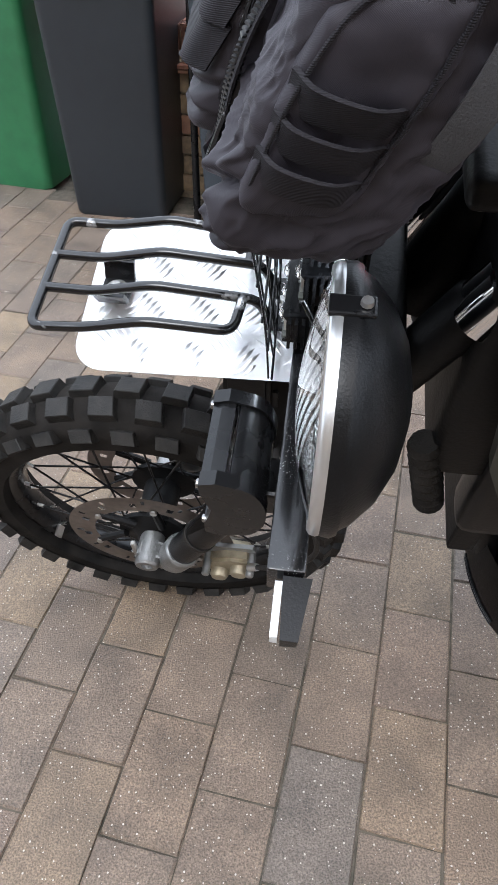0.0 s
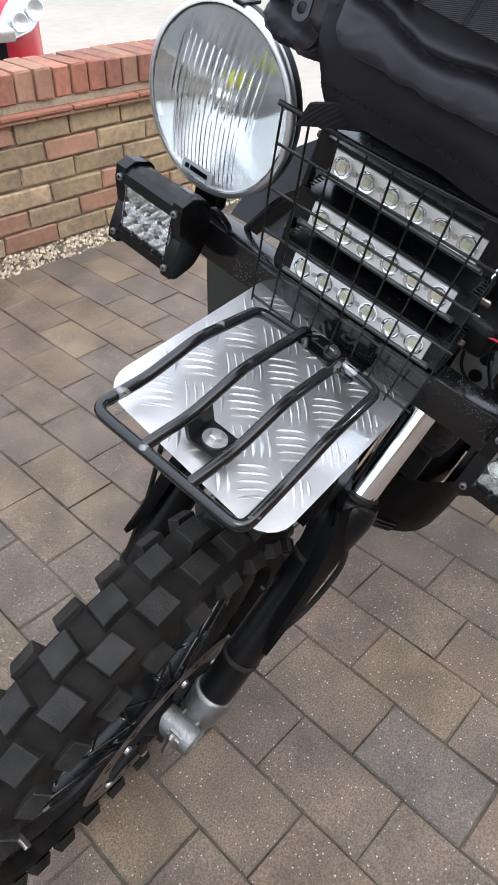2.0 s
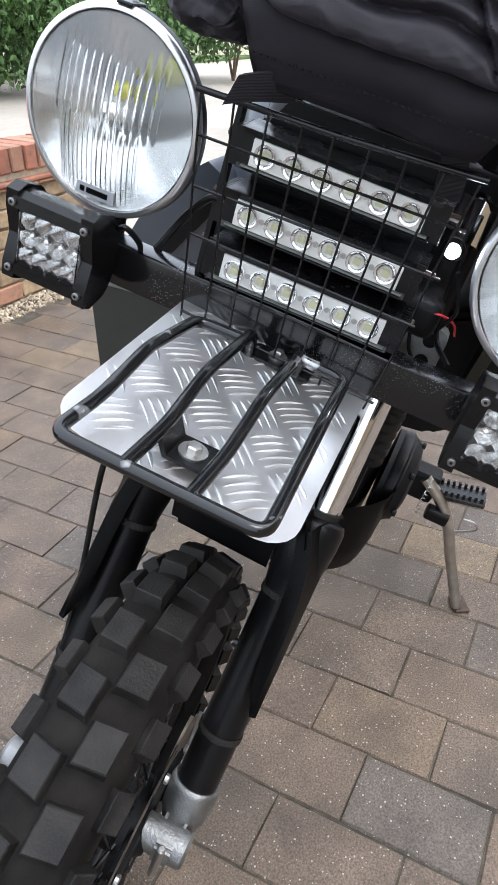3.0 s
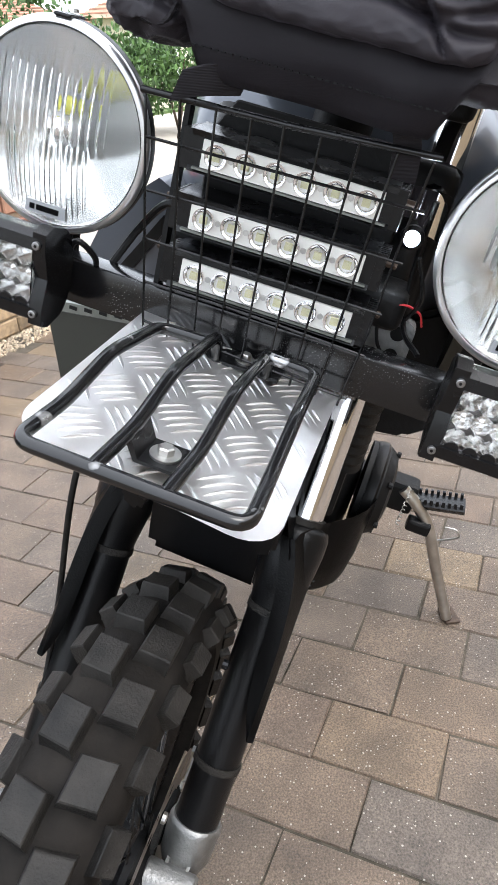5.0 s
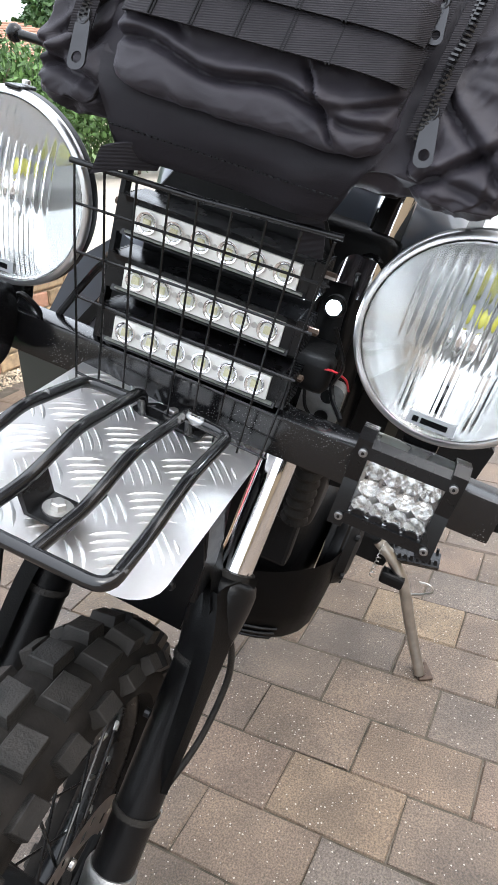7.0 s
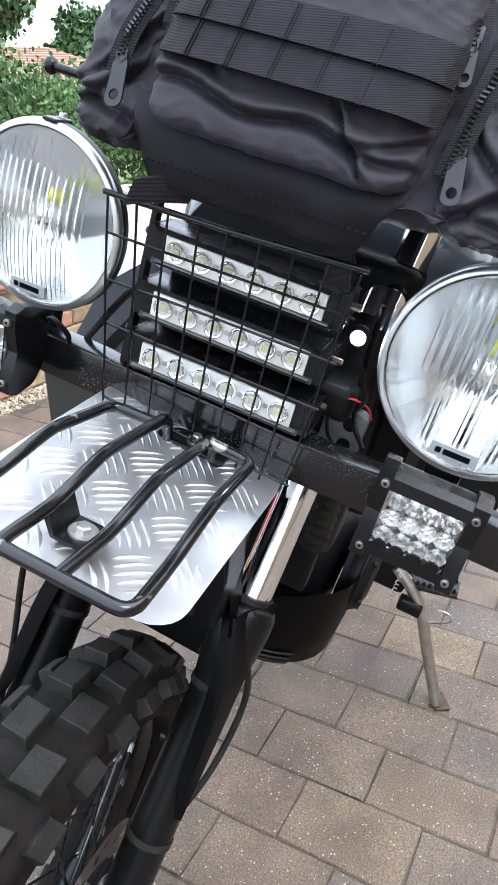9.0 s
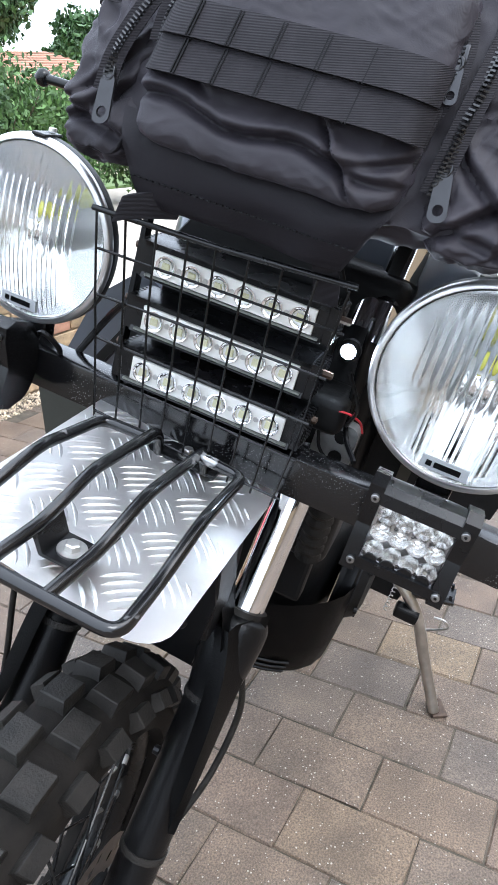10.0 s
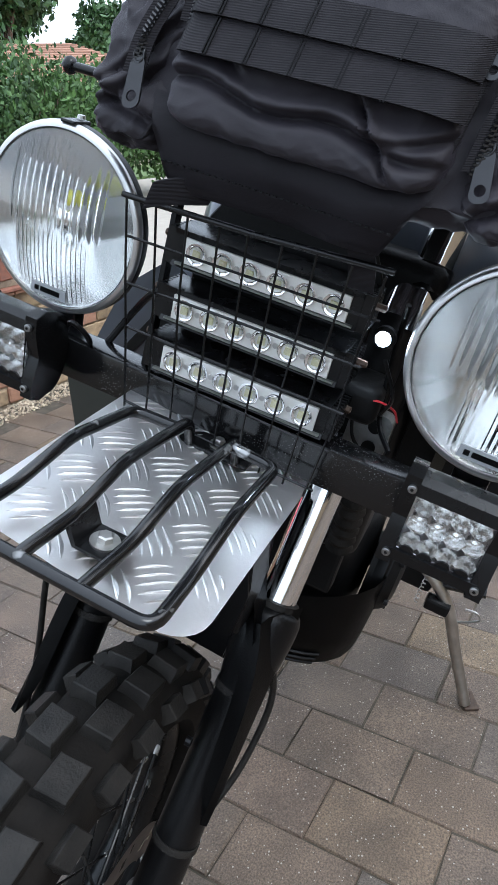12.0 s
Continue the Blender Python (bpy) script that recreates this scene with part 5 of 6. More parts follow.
ZIP = material("zip_coil", (0.016, 0.016, 0.017), 0.28, spread=0.2, scale=60)
PULL = material("zip_pull_metal", (0.035, 0.035, 0.038), 0.32, 0.6, spread=0.3, scale=80, rough_var=0.1)
zip_line([(-0.092, 0.188, 1.208), (-0.090, 0.184, 1.235), (-0.080, 0.186, 1.268), (-0.055, 0.195, 1.295)], 0.0014, 0.0024)
zip_line([(0.112, 0.194, 1.192), (0.122, 0.190, 1.222), (0.124, 0.190, 1.255), (0.112, 0.194, 1.283), (0.085, 0.2, 1.298)], 0.0014, 0.0024)
zip_line([(0.140, 0.200, 1.165), (0.143, 0.194, 1.20), (0.146, 0.194, 1.24), (0.149, 0.204, 1.29)], 0.0016, 0.0036)
zip_line([(-0.131, 0.200, 1.165), (-0.126, 0.192, 1.195), (-0.112, 0.19, 1.235), (-0.098, 0.2, 1.275)], 0.0016, 0.0036)


def zip_pull(p, lean, scale=1.0):
    m = Matrix.Translation(p) @ Matrix.Rotation(radians(lean), 4, "Y") @ Matrix.Scale(scale, 4)
    body = part("zip_slider", boxed(-0.008, 0.008, -0.006, 0.004, -0.004, 0.014, 0.002, 2, m), PULL, bag, "dark metal slider", 30)
    bm = bmesh.new()
    tube(bm, [m @ Vector((0.005 * math.cos(q), -0.006, -0.006 + 0.0065 * math.sin(q))) for q in [2 * math.pi * i / 14 for i in range(14)]], 0.0014, 6, closed=True)
    part("pull_ring", bm, PULL, body, "", 60)
    bm = bmesh.new()
    outer = rounded_rect(-0.0085, 0.0085, -0.050, -0.008, 0.007, 6)
    outer = [(x * (1.0 if z < -0.03 else 0.86), z) for x, z in outer]
    hole = [(0.0048 * math.cos(2 * math.pi * i / 28 + radians(-90)), -0.040 + 0.0048 * math.sin(2 * math.pi * i / 28 + radians(-90))) for i in range(28)]
    for y in (-0.0068, -0.0042):
        A = [bm.verts.new(m @ Vector((x, y, z))) for x, z in outer]
        B = [bm.verts.new(m @ Vector((x, y, z))) for x, z in hole]
        for i in range(28):
            k = (i + 1) % 28
            bm.faces.new((A[i], A[k], B[k], B[i]))
        if y < -0.005:
            A0, B0 = A, B
    for i in range(28):
        k = (i + 1) % 28
        bm.faces.new((A0[i], A0[k], A[k], A[i]))
        bm.faces.new((B0[i], B0[k], B[k], B[i]))
    part("pull_tab", bm, PULL, body, "flat dark metal tab with a hole", 40)


zip_pull((0.142, 0.190, 1.188), -12, 0.8)
zip_pull((-0.129, 0.188, 1.184), -10, 0.85)
zip_pull((0.124, 0.180, 1.250), -8, 0.6)
for pts in (((-0.082, 0.178, 1.285), (-0.086, 0.176, 1.24), (-0.087, 0.176, 1.19), (-0.084, 0.180, 1.158), (-0.06, 0.182, 1.147), (0.02, 0.180, 1.146), (0.09, 0.182, 1.149), (0.116, 0.182, 1.160), (0.124, 0.180, 1.20), (0.124, 0.180, 1.25)), ((0.142, 0.204, 1.30), (0.140, 0.200, 1.24), (0.140, 0.200, 1.17), (0.150, 0.205, 1.150), (0.19, 0.215, 1.152)), ((-0.108, 0.206, 1.28), (-0.108, 0.206, 1.18), (-0.115, 0.208, 1.125), (-0.15, 0.215, 1.12))):
    part("piping", tubed(pts, 0.0022, 6, smooth_steps=6), WEBBING, bag, "", 60)
# straps and buckle
BUCKLE = material("grey_buckle_plastic", (0.15, 0.155, 0.165), 0.4, spread=0.2, scale=60)
GREY_STRAP = material("grey_webbing", (0.045, 0.046, 0.05), 0.5, spread=0.25, scale=40, bump=0.3, bump_scale=900)
band("strap", [(-0.045, 0.205, 1.100), (-0.07, 0.192, 1.094), (-0.088, 0.188, 1.087), (-0.094, 0.188, 1.084)], 0.026, 0.003, (0.35, -0.2, 0.9), WEBBING, "folded black strap end")
band("strap", [(0.075, 0.20, 1.105), (0.083, 0.214, 1.085), (0.086, 0.226, 1.06)], 0.022, 0.0028, (1, 0.2, 0), WEBBING, "black strap")
for k, z in enumerate((1.196, 1.216, 1.236)):
    band("side_loop", [(0.216, 0.203, z + 0.006), (0.2288, 0.216, z + 0.003), (0.2296, 0.245, z - 0.004), (0.216, 0.266, z - 0.010)], 0.0195, 0.0022, (0.35, -0.2, 1), WEBBING, "black webbing loop")
for z in (1.232, 1.251):
    band("side_loop", [(-0.150, 0.196, z + 0.004), (-0.172, 0.203, z + 0.002), (-0.1815, 0.225, z - 0.002), (-0.1805, 0.262, z - 0.006)], 0.0195, 0.0022, (-0.25, -0.2, 1), WEBBING, "black webbing loop")
# arched piping and a short zip over the end pocket
part("piping", tubed([(0.222, 0.206, 1.19), (0.225, 0.206, 1.24), (0.222, 0.214, 1.276), (0.219, 0.234, 1.288), (0.219, 0.254, 1.276), (0.221, 0.264, 1.24)], 0.0014, 6, smooth_steps=6), WEBBING, bag, "", 60)
zip_line([(0.214, 0.272, 1.19), (0.217, 0.274, 1.24), (0.214, 0.272, 1.29)], 0.0030, 0.0042)
# ladder buckle and the strap that runs through it
buckle = part("buckle", boxed(0.214, 0.220, 0.205, 0.268, 1.281, 1.287, 0.002), BUCKLE, bag, "grey ladder buckle")
part("buckle_bar", boxed(0.208, 0.214, 0.205, 0.268, 1.317, 1.323, 0.002), BUCKLE, buckle)
for y in (0.205, 0.262):
    part("buckle_side", boxed(0.211, 0.217, y, y + 0.006, 1.285, 1.319, 0.001), BUCKLE, buckle)
band("strap", [(0.196, 0.236, 1.36), (0.210, 0.236, 1.33), (0.214, 0.236, 1.30), (0.205, 0.238, 1.275)], 0.046, 0.003, (0, 1, 0), WEBBING, "wide black strap through the buckle")
band("strap", [(0.215, 0.262, 1.31), (0.224, 0.280, 1.29), (0.226, 0.288, 1.255), (0.215, 0.292, 1.205), (0.19, 0.29, 1.16)], 0.020, 0.003, (0.3, 1, 0.3), GREY_STRAP, "grey-black strap")
# the whole bag leans back over the handlebar
for ob in (bag, *bag.children_recursive):
    for v in ob.data.vertices:
        v.co.y += 0.42 * max(v.co.z - 1.14, -0.01)

# ---------- bins ----------
def text_mesh(body, size, depth):
    cu = bpy.data.curves.new("lettering", "FONT")
    cu.body, cu.size, cu.extrude, cu.align_x = body, size, depth, "CENTER"
    ob = bpy.data.objects.new("lettering", cu)
    scene.collection.objects.link(ob)
    me = bpy.data.meshes.new_from_object(ob.evaluated_get(bpy.context.evaluated_depsgraph_get()))
    bpy.data.objects.remove(ob)
    return me


def wheelie_bin(m, mat, label):
    g = thing("wheelie_bin", m, label, "wheelie bin", "wheelie bins along the wall")
    bm = bmesh.new()
    rows = []
    for z, w, d in ((0.0, 0.435, 0.40), (0.006, 0.45, 0.415), (0.04, 0.456, 0.43), (0.3, 0.475, 0.49), (0.5, 0.490, 0.54), (0.7, 0.505, 0.59), (0.86, 0.520, 0.63), (0.875, 0.555, 0.64), (0.95, 0.565, 0.66)):
        row = []
        for cx, cy, q0 in ((1, 1, 0), (-1, 1, 90), (-1, 0, 180), (1, 0, 270)):
            for i in range(7):
                q = radians(q0 + 15 * i)
                y = (d - 0.04 if cy else 0.04 - z * 0.04) + 0.04 * math.sin(q)
                row.append(bm.verts.new((cx * (w / 2 - 0.04) + 0.04 * math.cos(q), y, z)))
        rows.append(row)
    k = len(rows[0])
    for a, b in zip(rows, rows[1:]):
        for i in range(k):
            bm.faces.new((a[i], a[(i + 1) % k], b[(i + 1) % k], b[i]))
    bm.faces.new(rows[0])
    bm.faces.new(rows[-1])
    part("body", bm, mat, g, "", 30)
    part("rim", boxed(-0.29, 0.29, -0.055, 0.66, 0.95, 0.985, 0.012, 3), mat, g, "", 40)
    part("lid", boxed(-0.295, 0.295, -0.07, 0.68, 0.987, 1.04, 0.022, 3), mat, g, "", 40)
    part("handle", tubed([(-0.22, 0.70, 0.98), (0.22, 0.70, 0.98)], 0.014, 12), mat, g, "", 40)
    for s in (-1, 1):
        part("handle_arm", boxed(s * 0.2 - 0.012, s * 0.2 + 0.012, 0.64, 0.71, 0.965, 0.995, 0.004), mat, g)
        w = part("wheel", lathed([(s * 0.205, 0.03), (s * 0.205, 0.092), (s * 0.212, 0.1), (s * 0.25, 0.1), (s * 0.257, 0.092), (s * 0.257, 0.03)], 36, "x", (0, 0.45, 0.1)), RUBBER, g, "black wheel", 40)
        part("hub", lathed([(s * 0.257, 0.03), (s * 0.262, 0.026), (s * 0.262, 0.0)], 20, "x", (0, 0.45, 0.1)), mat, w, "", 40)
    part("axle", tubed([(-0.205, 0.45, 0.1), (0.205, 0.45, 0.1)], 0.011, 10), STEEL, g)
    return g


def front_y(z):
    return 0.0 - z * 0.04 - 0.0015


# narrow bins
SLIM = Matrix.Diagonal((0.91, 0.8, 1.0, 1.0))
bin_a = wheelie_bin(pose(0.074, 2.390, 0, 0, 0, -16) @ SLIM, BIN_GREY, "dark grey plastic wheelie bin with a white label")
tilt = Matrix.Rotation(radians(90 - 2.3), 4, "X")
letters = text_mesh("NO HOT ASHES", 0.034, 0.001)
letters.materials.append(MOULDED)
ob = new("lettering", letters)
ob.parent, ob.matrix_basis = bin_a, Matrix.Translation((0.035, front_y(0.652), 0.652)) @ tilt
for x0, x1 in ((-0.078, -0.025), (-0.018, 0.035), (0.040, 0.085), (0.090, 0.150)):
    part("maker_bar", boxed(x0, x1, front_y(0.738) - 0.002, front_y(0.738) + 0.004, 0.729, 0.749), MOULDED, bin_a)
lab = part("label", boxed(-0.024, 0.112, -0.0012, 0.0012, -0.072, 0.070, 0, 2, Matrix.Translation((0.0, front_y(0.568), 0.568)) @ Matrix.Rotation(radians(-2.3), 4, "X")), WHITE_PAPER, bin_a, "white paper label")
for i, (x0, x1, z) in enumerate(((-0.008, 0.018, 0.036), (0.026, 0.07, 0.050), (0.026, 0.085, 0.041))):
    part("print", boxed(x0, x1, -0.002, -0.001, z, z + 0.004, 0, 2, Matrix.Translation((0.0, front_y(0.568), 0.568)) @ Matrix.Rotation(radians(-2.3), 4, "X")), GREY_TEXT, lab)
bin_b = wheelie_bin(pose(-0.478, 2.665, 0, 0, 0, -9) @ Matrix.Diagonal((0.80, 0.8, 1.0, 1.0)), BIN_BLACK, "black plastic wheelie bin with a white mark on the front")
part("mark_leaf", prismed([(-0.115, 0.730), (-0.098, 0.725), (-0.085, 0.745), (-0.092, 0.775), (-0.11, 0.755)], "y", front_y(0.755) - 0.003, front_y(0.755) + 0.003), WHITE_PAPER, bin_b, "white leaf mark")
for x0, x1, z0, z1 in ((-0.075, -0.055, 0.743, 0.771), (-0.05, -0.03, 0.743, 0.763), (-0.026, -0.008, 0.743, 0.763), (-0.004, 0.014, 0.743, 0.771), (0.018, 0.03, 0.743, 0.771), (0.034, 0.052, 0.743, 0.763), (0.056, 0.074, 0.743, 0.771), (-0.075, -0.01, 0.723, 0.734), (-0.002, 0.06, 0.723, 0.734)):
    part("mark_bar", boxed(x0, x1, front_y(0.755) - 0.003, front_y(0.755) + 0.003, z0, z1), WHITE_PAPER, bin_b)
bin_c = wheelie_bin(pose(-1.01, 2.955, 0, 0, 0, -14) @ SLIM, BIN_GREEN, "green plastic wheelie bin")

# ---------- garden wall ----------
WALL = pose(0.630, 2.679, 0, 0, 0, -13.95)
wall = part("wall_north", boxed(-1.25, 1.985, 0.014, 0.2, -0.1, 0.455, 0), MORTAR, None, m=WALL)
tagged(wall, "low buff brick garden wall with a red brick coping", "garden wall", kind="structure")
part("mortar_bed", boxed(-1.25, 1.985, 0.004, 0.205, 0.487, 0.513, 0), MORTAR, wall)
part("mortar_core", boxed(-1.25, 1.985, 0.012, 0.2, 0.513, 0.595, 0), MORTAR, wall)


def brick_mesh(l, d, h, seed):
    r = random.Random(seed)
    bm = bmesh.new()
    vs = box(bm, -l / 2, l / 2, 0, d, 0, h, 0.005, 1)
    for v in bm.verts:
        v.co += Vector((r.uniform(-0.0035, 0.0035), r.uniform(-0.003, 0.003), r.uniform(-0.003, 0.003)))
    me = bpy.data.meshes.new("brick")
    bm.to_mesh(me)
    bm.free()
    return me


tile_r = random.Random(9)
for i in range(11):
    u = -1.25 + 0.288 * i
    part("creasing_tile", boxed(u + 0.002, u + 0.284, -0.022 + tile_r.uniform(-0.003, 0.003), 0.19, 0.456, 0.469, 0.004), BRICK_PINK, wall)
    part("creasing_tile", boxed(u + 0.145, min(u + 0.427, 1.998), -0.030 + tile_r.uniform(-0.003, 0.003), 0.19, 0.4715, 0.4855, 0.004), BRICK_RED, wall)

# gravel strip at the foot of the wall
bm_v, bm_f = [], []
gr = random.Random(11)
for i in range(3700):
    u, v = gr.uniform(-0.4, 2.05), gr.uniform(-0.13, 0.015)
    r = gr.uniform(0.005, 0.0125)
    z = gr.uniform(-0.012, 0.006)
    rot = Euler((gr.uniform(0, 6), gr.uniform(0, 6), gr.uniform(0, 6))).to_matrix()
    k = len(bm_v)
    for a in ((1, 0, 0), (-1, 0, 0), (0, 0.8, 0), (0, -0.8, 0), (0, 0, 0.6), (0, 0, -0.6)):
        p = rot @ (Vector(a) * r)
        bm_v.append((u + p.x, v + p.y, z + p.z))
    for f in ((0, 2, 4), (2, 1, 4), (1, 3, 4), (3, 0, 4), (2, 0, 5), (1, 2, 5), (3, 1, 5), (0, 3, 5)):
        bm_f.append(tuple(k + q for q in f))
me = bpy.data.meshes.new("gravel")
me.from_pydata(bm_v, [], bm_f)
me.materials.append(GRAVEL)
gravel = new("gravel", me)
gravel.matrix_basis = WALL
tagged(gravel, "strip of pale pea gravel along the foot of the wall", "gravel", kind="stuff")

# unseen wall that closes the drive behind, added to block part of the sky
back_wall = part("wall_south", boxed(-9.0, 4.5, -5.6, -5.3, 0, 4.6), BRICK_BUFF, None)
tagged(back_wall, "plain unseen brick wall, added to block part of the sky behind the drive", "wall", kind="structure")
# thin post between the bins
post = part("post", tubed([(-0.175, 2.64, 0), (-0.170, 2.66, 0.6), (-0.165, 2.68, 1.25)], [0.014, 0.012, 0.011], 10), BLACK_PAINT, None, "", 40)
tagged(post, "thin black post standing between two wheelie bins", "post")
part("knob", lathed([(0.0, 0.0), (0.004, 0.012), (0.014, 0.018), (0.026, 0.012), (0.03, 0.0)], 14, "z", (-0.17, 2.655, 0.62)), BLACK_PAINT, post, "", 60)

# ---------- street behind the wall ----------
side_drive = part("road_drive", boxed(-2.6, 2.3, 0.21, 2.6, -0.1, -0.005, 0), ASPHALT, None, m=WALL)
tagged(side_drive, "grey asphalt drive behind the wall", "drive", kind="structure")
footway = part("pavement_footway", boxed(2.3, 40, 0.21, 2.6, -0.1, 0.001, 0), CONCRETE, None, m=WALL)
tagged(footway, "pale concrete footway at the mouth of the drive", "footway", kind="structure")
road = part("road", boxed(-20, 40, 2.6, 9.5, -0.1, 0.0, 0), CONCRETE, None, m=WALL)
tagged(road, "pale concrete road", "road", kind="structure")
verge = part("ground_verge", boxed(-30, 60, 9.5, 60, -0.1, 0.06, 0), GRASS, None, m=WALL)
tagged(verge, "grass verge beyond the road", "grass", kind="structure")


LAMP_SHELL = material("lamp_shell", (0.72, 0.74, 0.76), 0.1, 0.4, spread=0.4, scale=22, coat=1.0)


def car(m):
    g = thing("car", m, "red hatchback with a chrome-barred grille parked nose to the wall", "car")
    # nose at y = 0, looking along -y
    secs = [(-0.02, 0.60, 0.28, 0.56), (0.0, 0.70, 0.22, 0.66), (0.10, 0.80, 0.20, 0.74), (0.30, 0.85, 0.20, 0.82), (0.8, 0.86, 0.20, 0.93), (1.1, 0.86, 0.20, 0.98), (2.6, 0.86, 0.20, 1.0), (3.6, 0.84, 0.22, 1.0), (3.9, 0.78, 0.3, 0.9)]
    bm = bmesh.new()
    rings = []
    for y, hw, z0, z1 in secs:
        ring = []
        for j in range(32):
            q = 2 * math.pi * j / 32
            c, s = math.cos(q), math.sin(q)
            ring.append(bm.verts.new((hw * math.copysign(abs(c) ** 0.45, c), y + 0.16 * (abs(c) ** 3) * (1 if y < 0.5 else 0), (z0 + z1) / 2 + (z1 - z0) / 2 * math.copysign(abs(s) ** 0.5, s))))
        rings.append(ring)
    for A, B in zip(rings, rings[1:]):
        for j in range(32):
            bm.faces.new((A[j], A[(j + 1) % 32], B[(j + 1) % 32], B[j]))
    bm.faces.new(rings[0])
    bm.faces.new(rings[-1])
    part("body", bm, CAR_RED, g, "glossy red bodywork", 50)
    bm = bmesh.new()
    rings = []
    for y, hw, z1 in ((1.05, 0.74, 0.98), (1.7, 0.62, 1.42), (3.0, 0.60, 1.45), (3.75, 0.66, 0.98)):
        rings.append([bm.verts.new(p) for p in ((-hw - 0.06, y, 0.95), (hw + 0.06, y, 0.95), (hw, y, z1), (-hw, y, z1))])
    for A, B in zip(rings, rings[1:]):
        for j in range(4):
            bm.faces.new((A[j], A[(j + 1) % 4], B[(j + 1) % 4], B[j]))
    bm.faces.new(rings[0])
    bm.faces.new(rings[-1])
    part("cabin", bm, DARK_GLASS, g, "dark glazed cabin", 30)
    gr = part("grille", boxed(-0.46, 0.46, -0.035, 0.03, 0.50, 0.60, 0.01), BLACK_PLASTIC, g, "black grille")
    part("chrome_bar", boxed(-0.50, 0.50, -0.05, 0.02, 0.575, 0.625, 0.008, 2), WHITE_METAL, gr, "broad chrome bar", 30)
    for s in (-1, 1):
        part("chrome_vee", prismed([(s * 0.03, 0.44), (s * 0.0, 0.44), (s * 0.10, 0.625), (s * 0.145, 0.625)], "y", -0.062, -0.03), WHITE_METAL, gr, "chrome vee")
        bm = bmesh.new()
        prism(bm, [(s * x, z) for x, z in ((0.42, 0.605), (0.52, 0.575), (0.66, 0.585), (0.78, 0.64), (0.81, 0.71), (0.72, 0.745), (0.56, 0.70), (0.46, 0.65))], "y", 0.0, 0.09)
        for v in bm.verts:
            v.co.y += -0.045 + 0.62 * max(abs(v.co.x) - 0.42, 0) ** 1.15 + 0.25 * (v.co.z - 0.6)
        bmesh.ops.bevel(bm, geom=bm.edges[:], offset=0.012, segments=2, affect="EDGES")
        lamp = part("headlamp", bm, LAMP_SHELL, g, "clear headlamp with a bright bowl", 50)
        for x, z, r in ((0.56, 0.635, 0.04), (0.68, 0.665, 0.045)):
            part("lamp_bowl", lathed([(-0.012, r), (-0.015, r * 0.92), (0.0, r * 0.6), (0.006, 0.001)], 24, "y", (s * x, -0.048 + 0.62 * (x - 0.42) ** 1.15, z), cap=False), REFLECTOR, lamp, "", 50)
        for y in (0.75, 3.15):
            w = part("wheel", lathed([(s * 0.70, 0.2), (s * 0.70, 0.3), (s * 0.72, 0.31), (s * 0.84, 0.31), (s * 0.86, 0.3), (s * 0.86, 0.2)], 36, "x", (0, y, 0.31)), RUBBER, g, "black tyre", 40)
            part("rim", lathed([(s * 0.855, 0.2), (s * 0.85, 0.18), (s * 0.84, 0.05), (s * 0.85, 0.0)], 24, "x", (0, y, 0.31)), STEEL, w, "silver rim", 40)
    part("badge", lathed([(-0.072, 0.0), (-0.072, 0.05), (-0.068, 0.058), (-0.05, 0.058)], 32, "y", (0, 0, 0.598)), CHROME, gr, "round chrome badge", 40)
    part("plate", boxed(-0.26, 0.26, -0.035, -0.02, 0.33, 0.44, 0.004), WHITE_PAPER, g, "white number plate")
    part("plate_bar", boxed(-0.2, 0.2, -0.039, -0.034, 0.36, 0.41), BLACK_PAINT, g)
    return g


WHITE_METAL = material("satin_chrome", (0.85, 0.85, 0.86), 0.22, 0.85, spread=0.06, scale=20)
car(pose(1.44, 3.29, -0.02, 0, 0, -13))


# ---------- far side: hedge, house, trees, garage ----------
def leaf_cloud(name, blobs, count, size, mat, seed, parent=None, m=None):
    """Many small bent leaf blades scattered through soft lumps."""
    r = random.Random(seed)
    vs, fs = [], []
    for (cx, cy, cz, rx, ry, rz), share in blobs:
        for i in range(int(count * share)):
            d = Vector((r.gauss(0, 1), r.gauss(0, 1), r.gauss(0, 1))).normalized()
            f = r.uniform(0.55, 1.08) * (1 + 0.22 * noise.noise(Vector((d.x * 2.3 + seed, d.y * 2.3, d.z * 2.3 + cx))))
            p = Vector((cx + d.x * rx * f, cy + d.y * ry * f, max(0.03, cz + d.z * rz * f)))
            rot = Euler((r.uniform(0, 6.3), r.uniform(0, 6.3), r.uniform(0, 6.3))).to_matrix()
            s = size * r.uniform(0.6, 1.3)
            k = len(vs)
            for q in ((-0.5, 0, 0), (0, -0.28, 0.05), (0.5, 0, 0), (0, 0.28, 0.05)):
                vs.append(p + rot @ (Vector(q) * s))
            fs.append((k, k + 1, k + 2, k + 3))
    me = bpy.data.meshes.new(name)
    me.from_pydata(vs, [], fs)
    me.materials.append(mat)
    ob = new(name, me)
    if parent:
        ob.parent = parent
    if m:
        ob.matrix_basis = m
    return ob


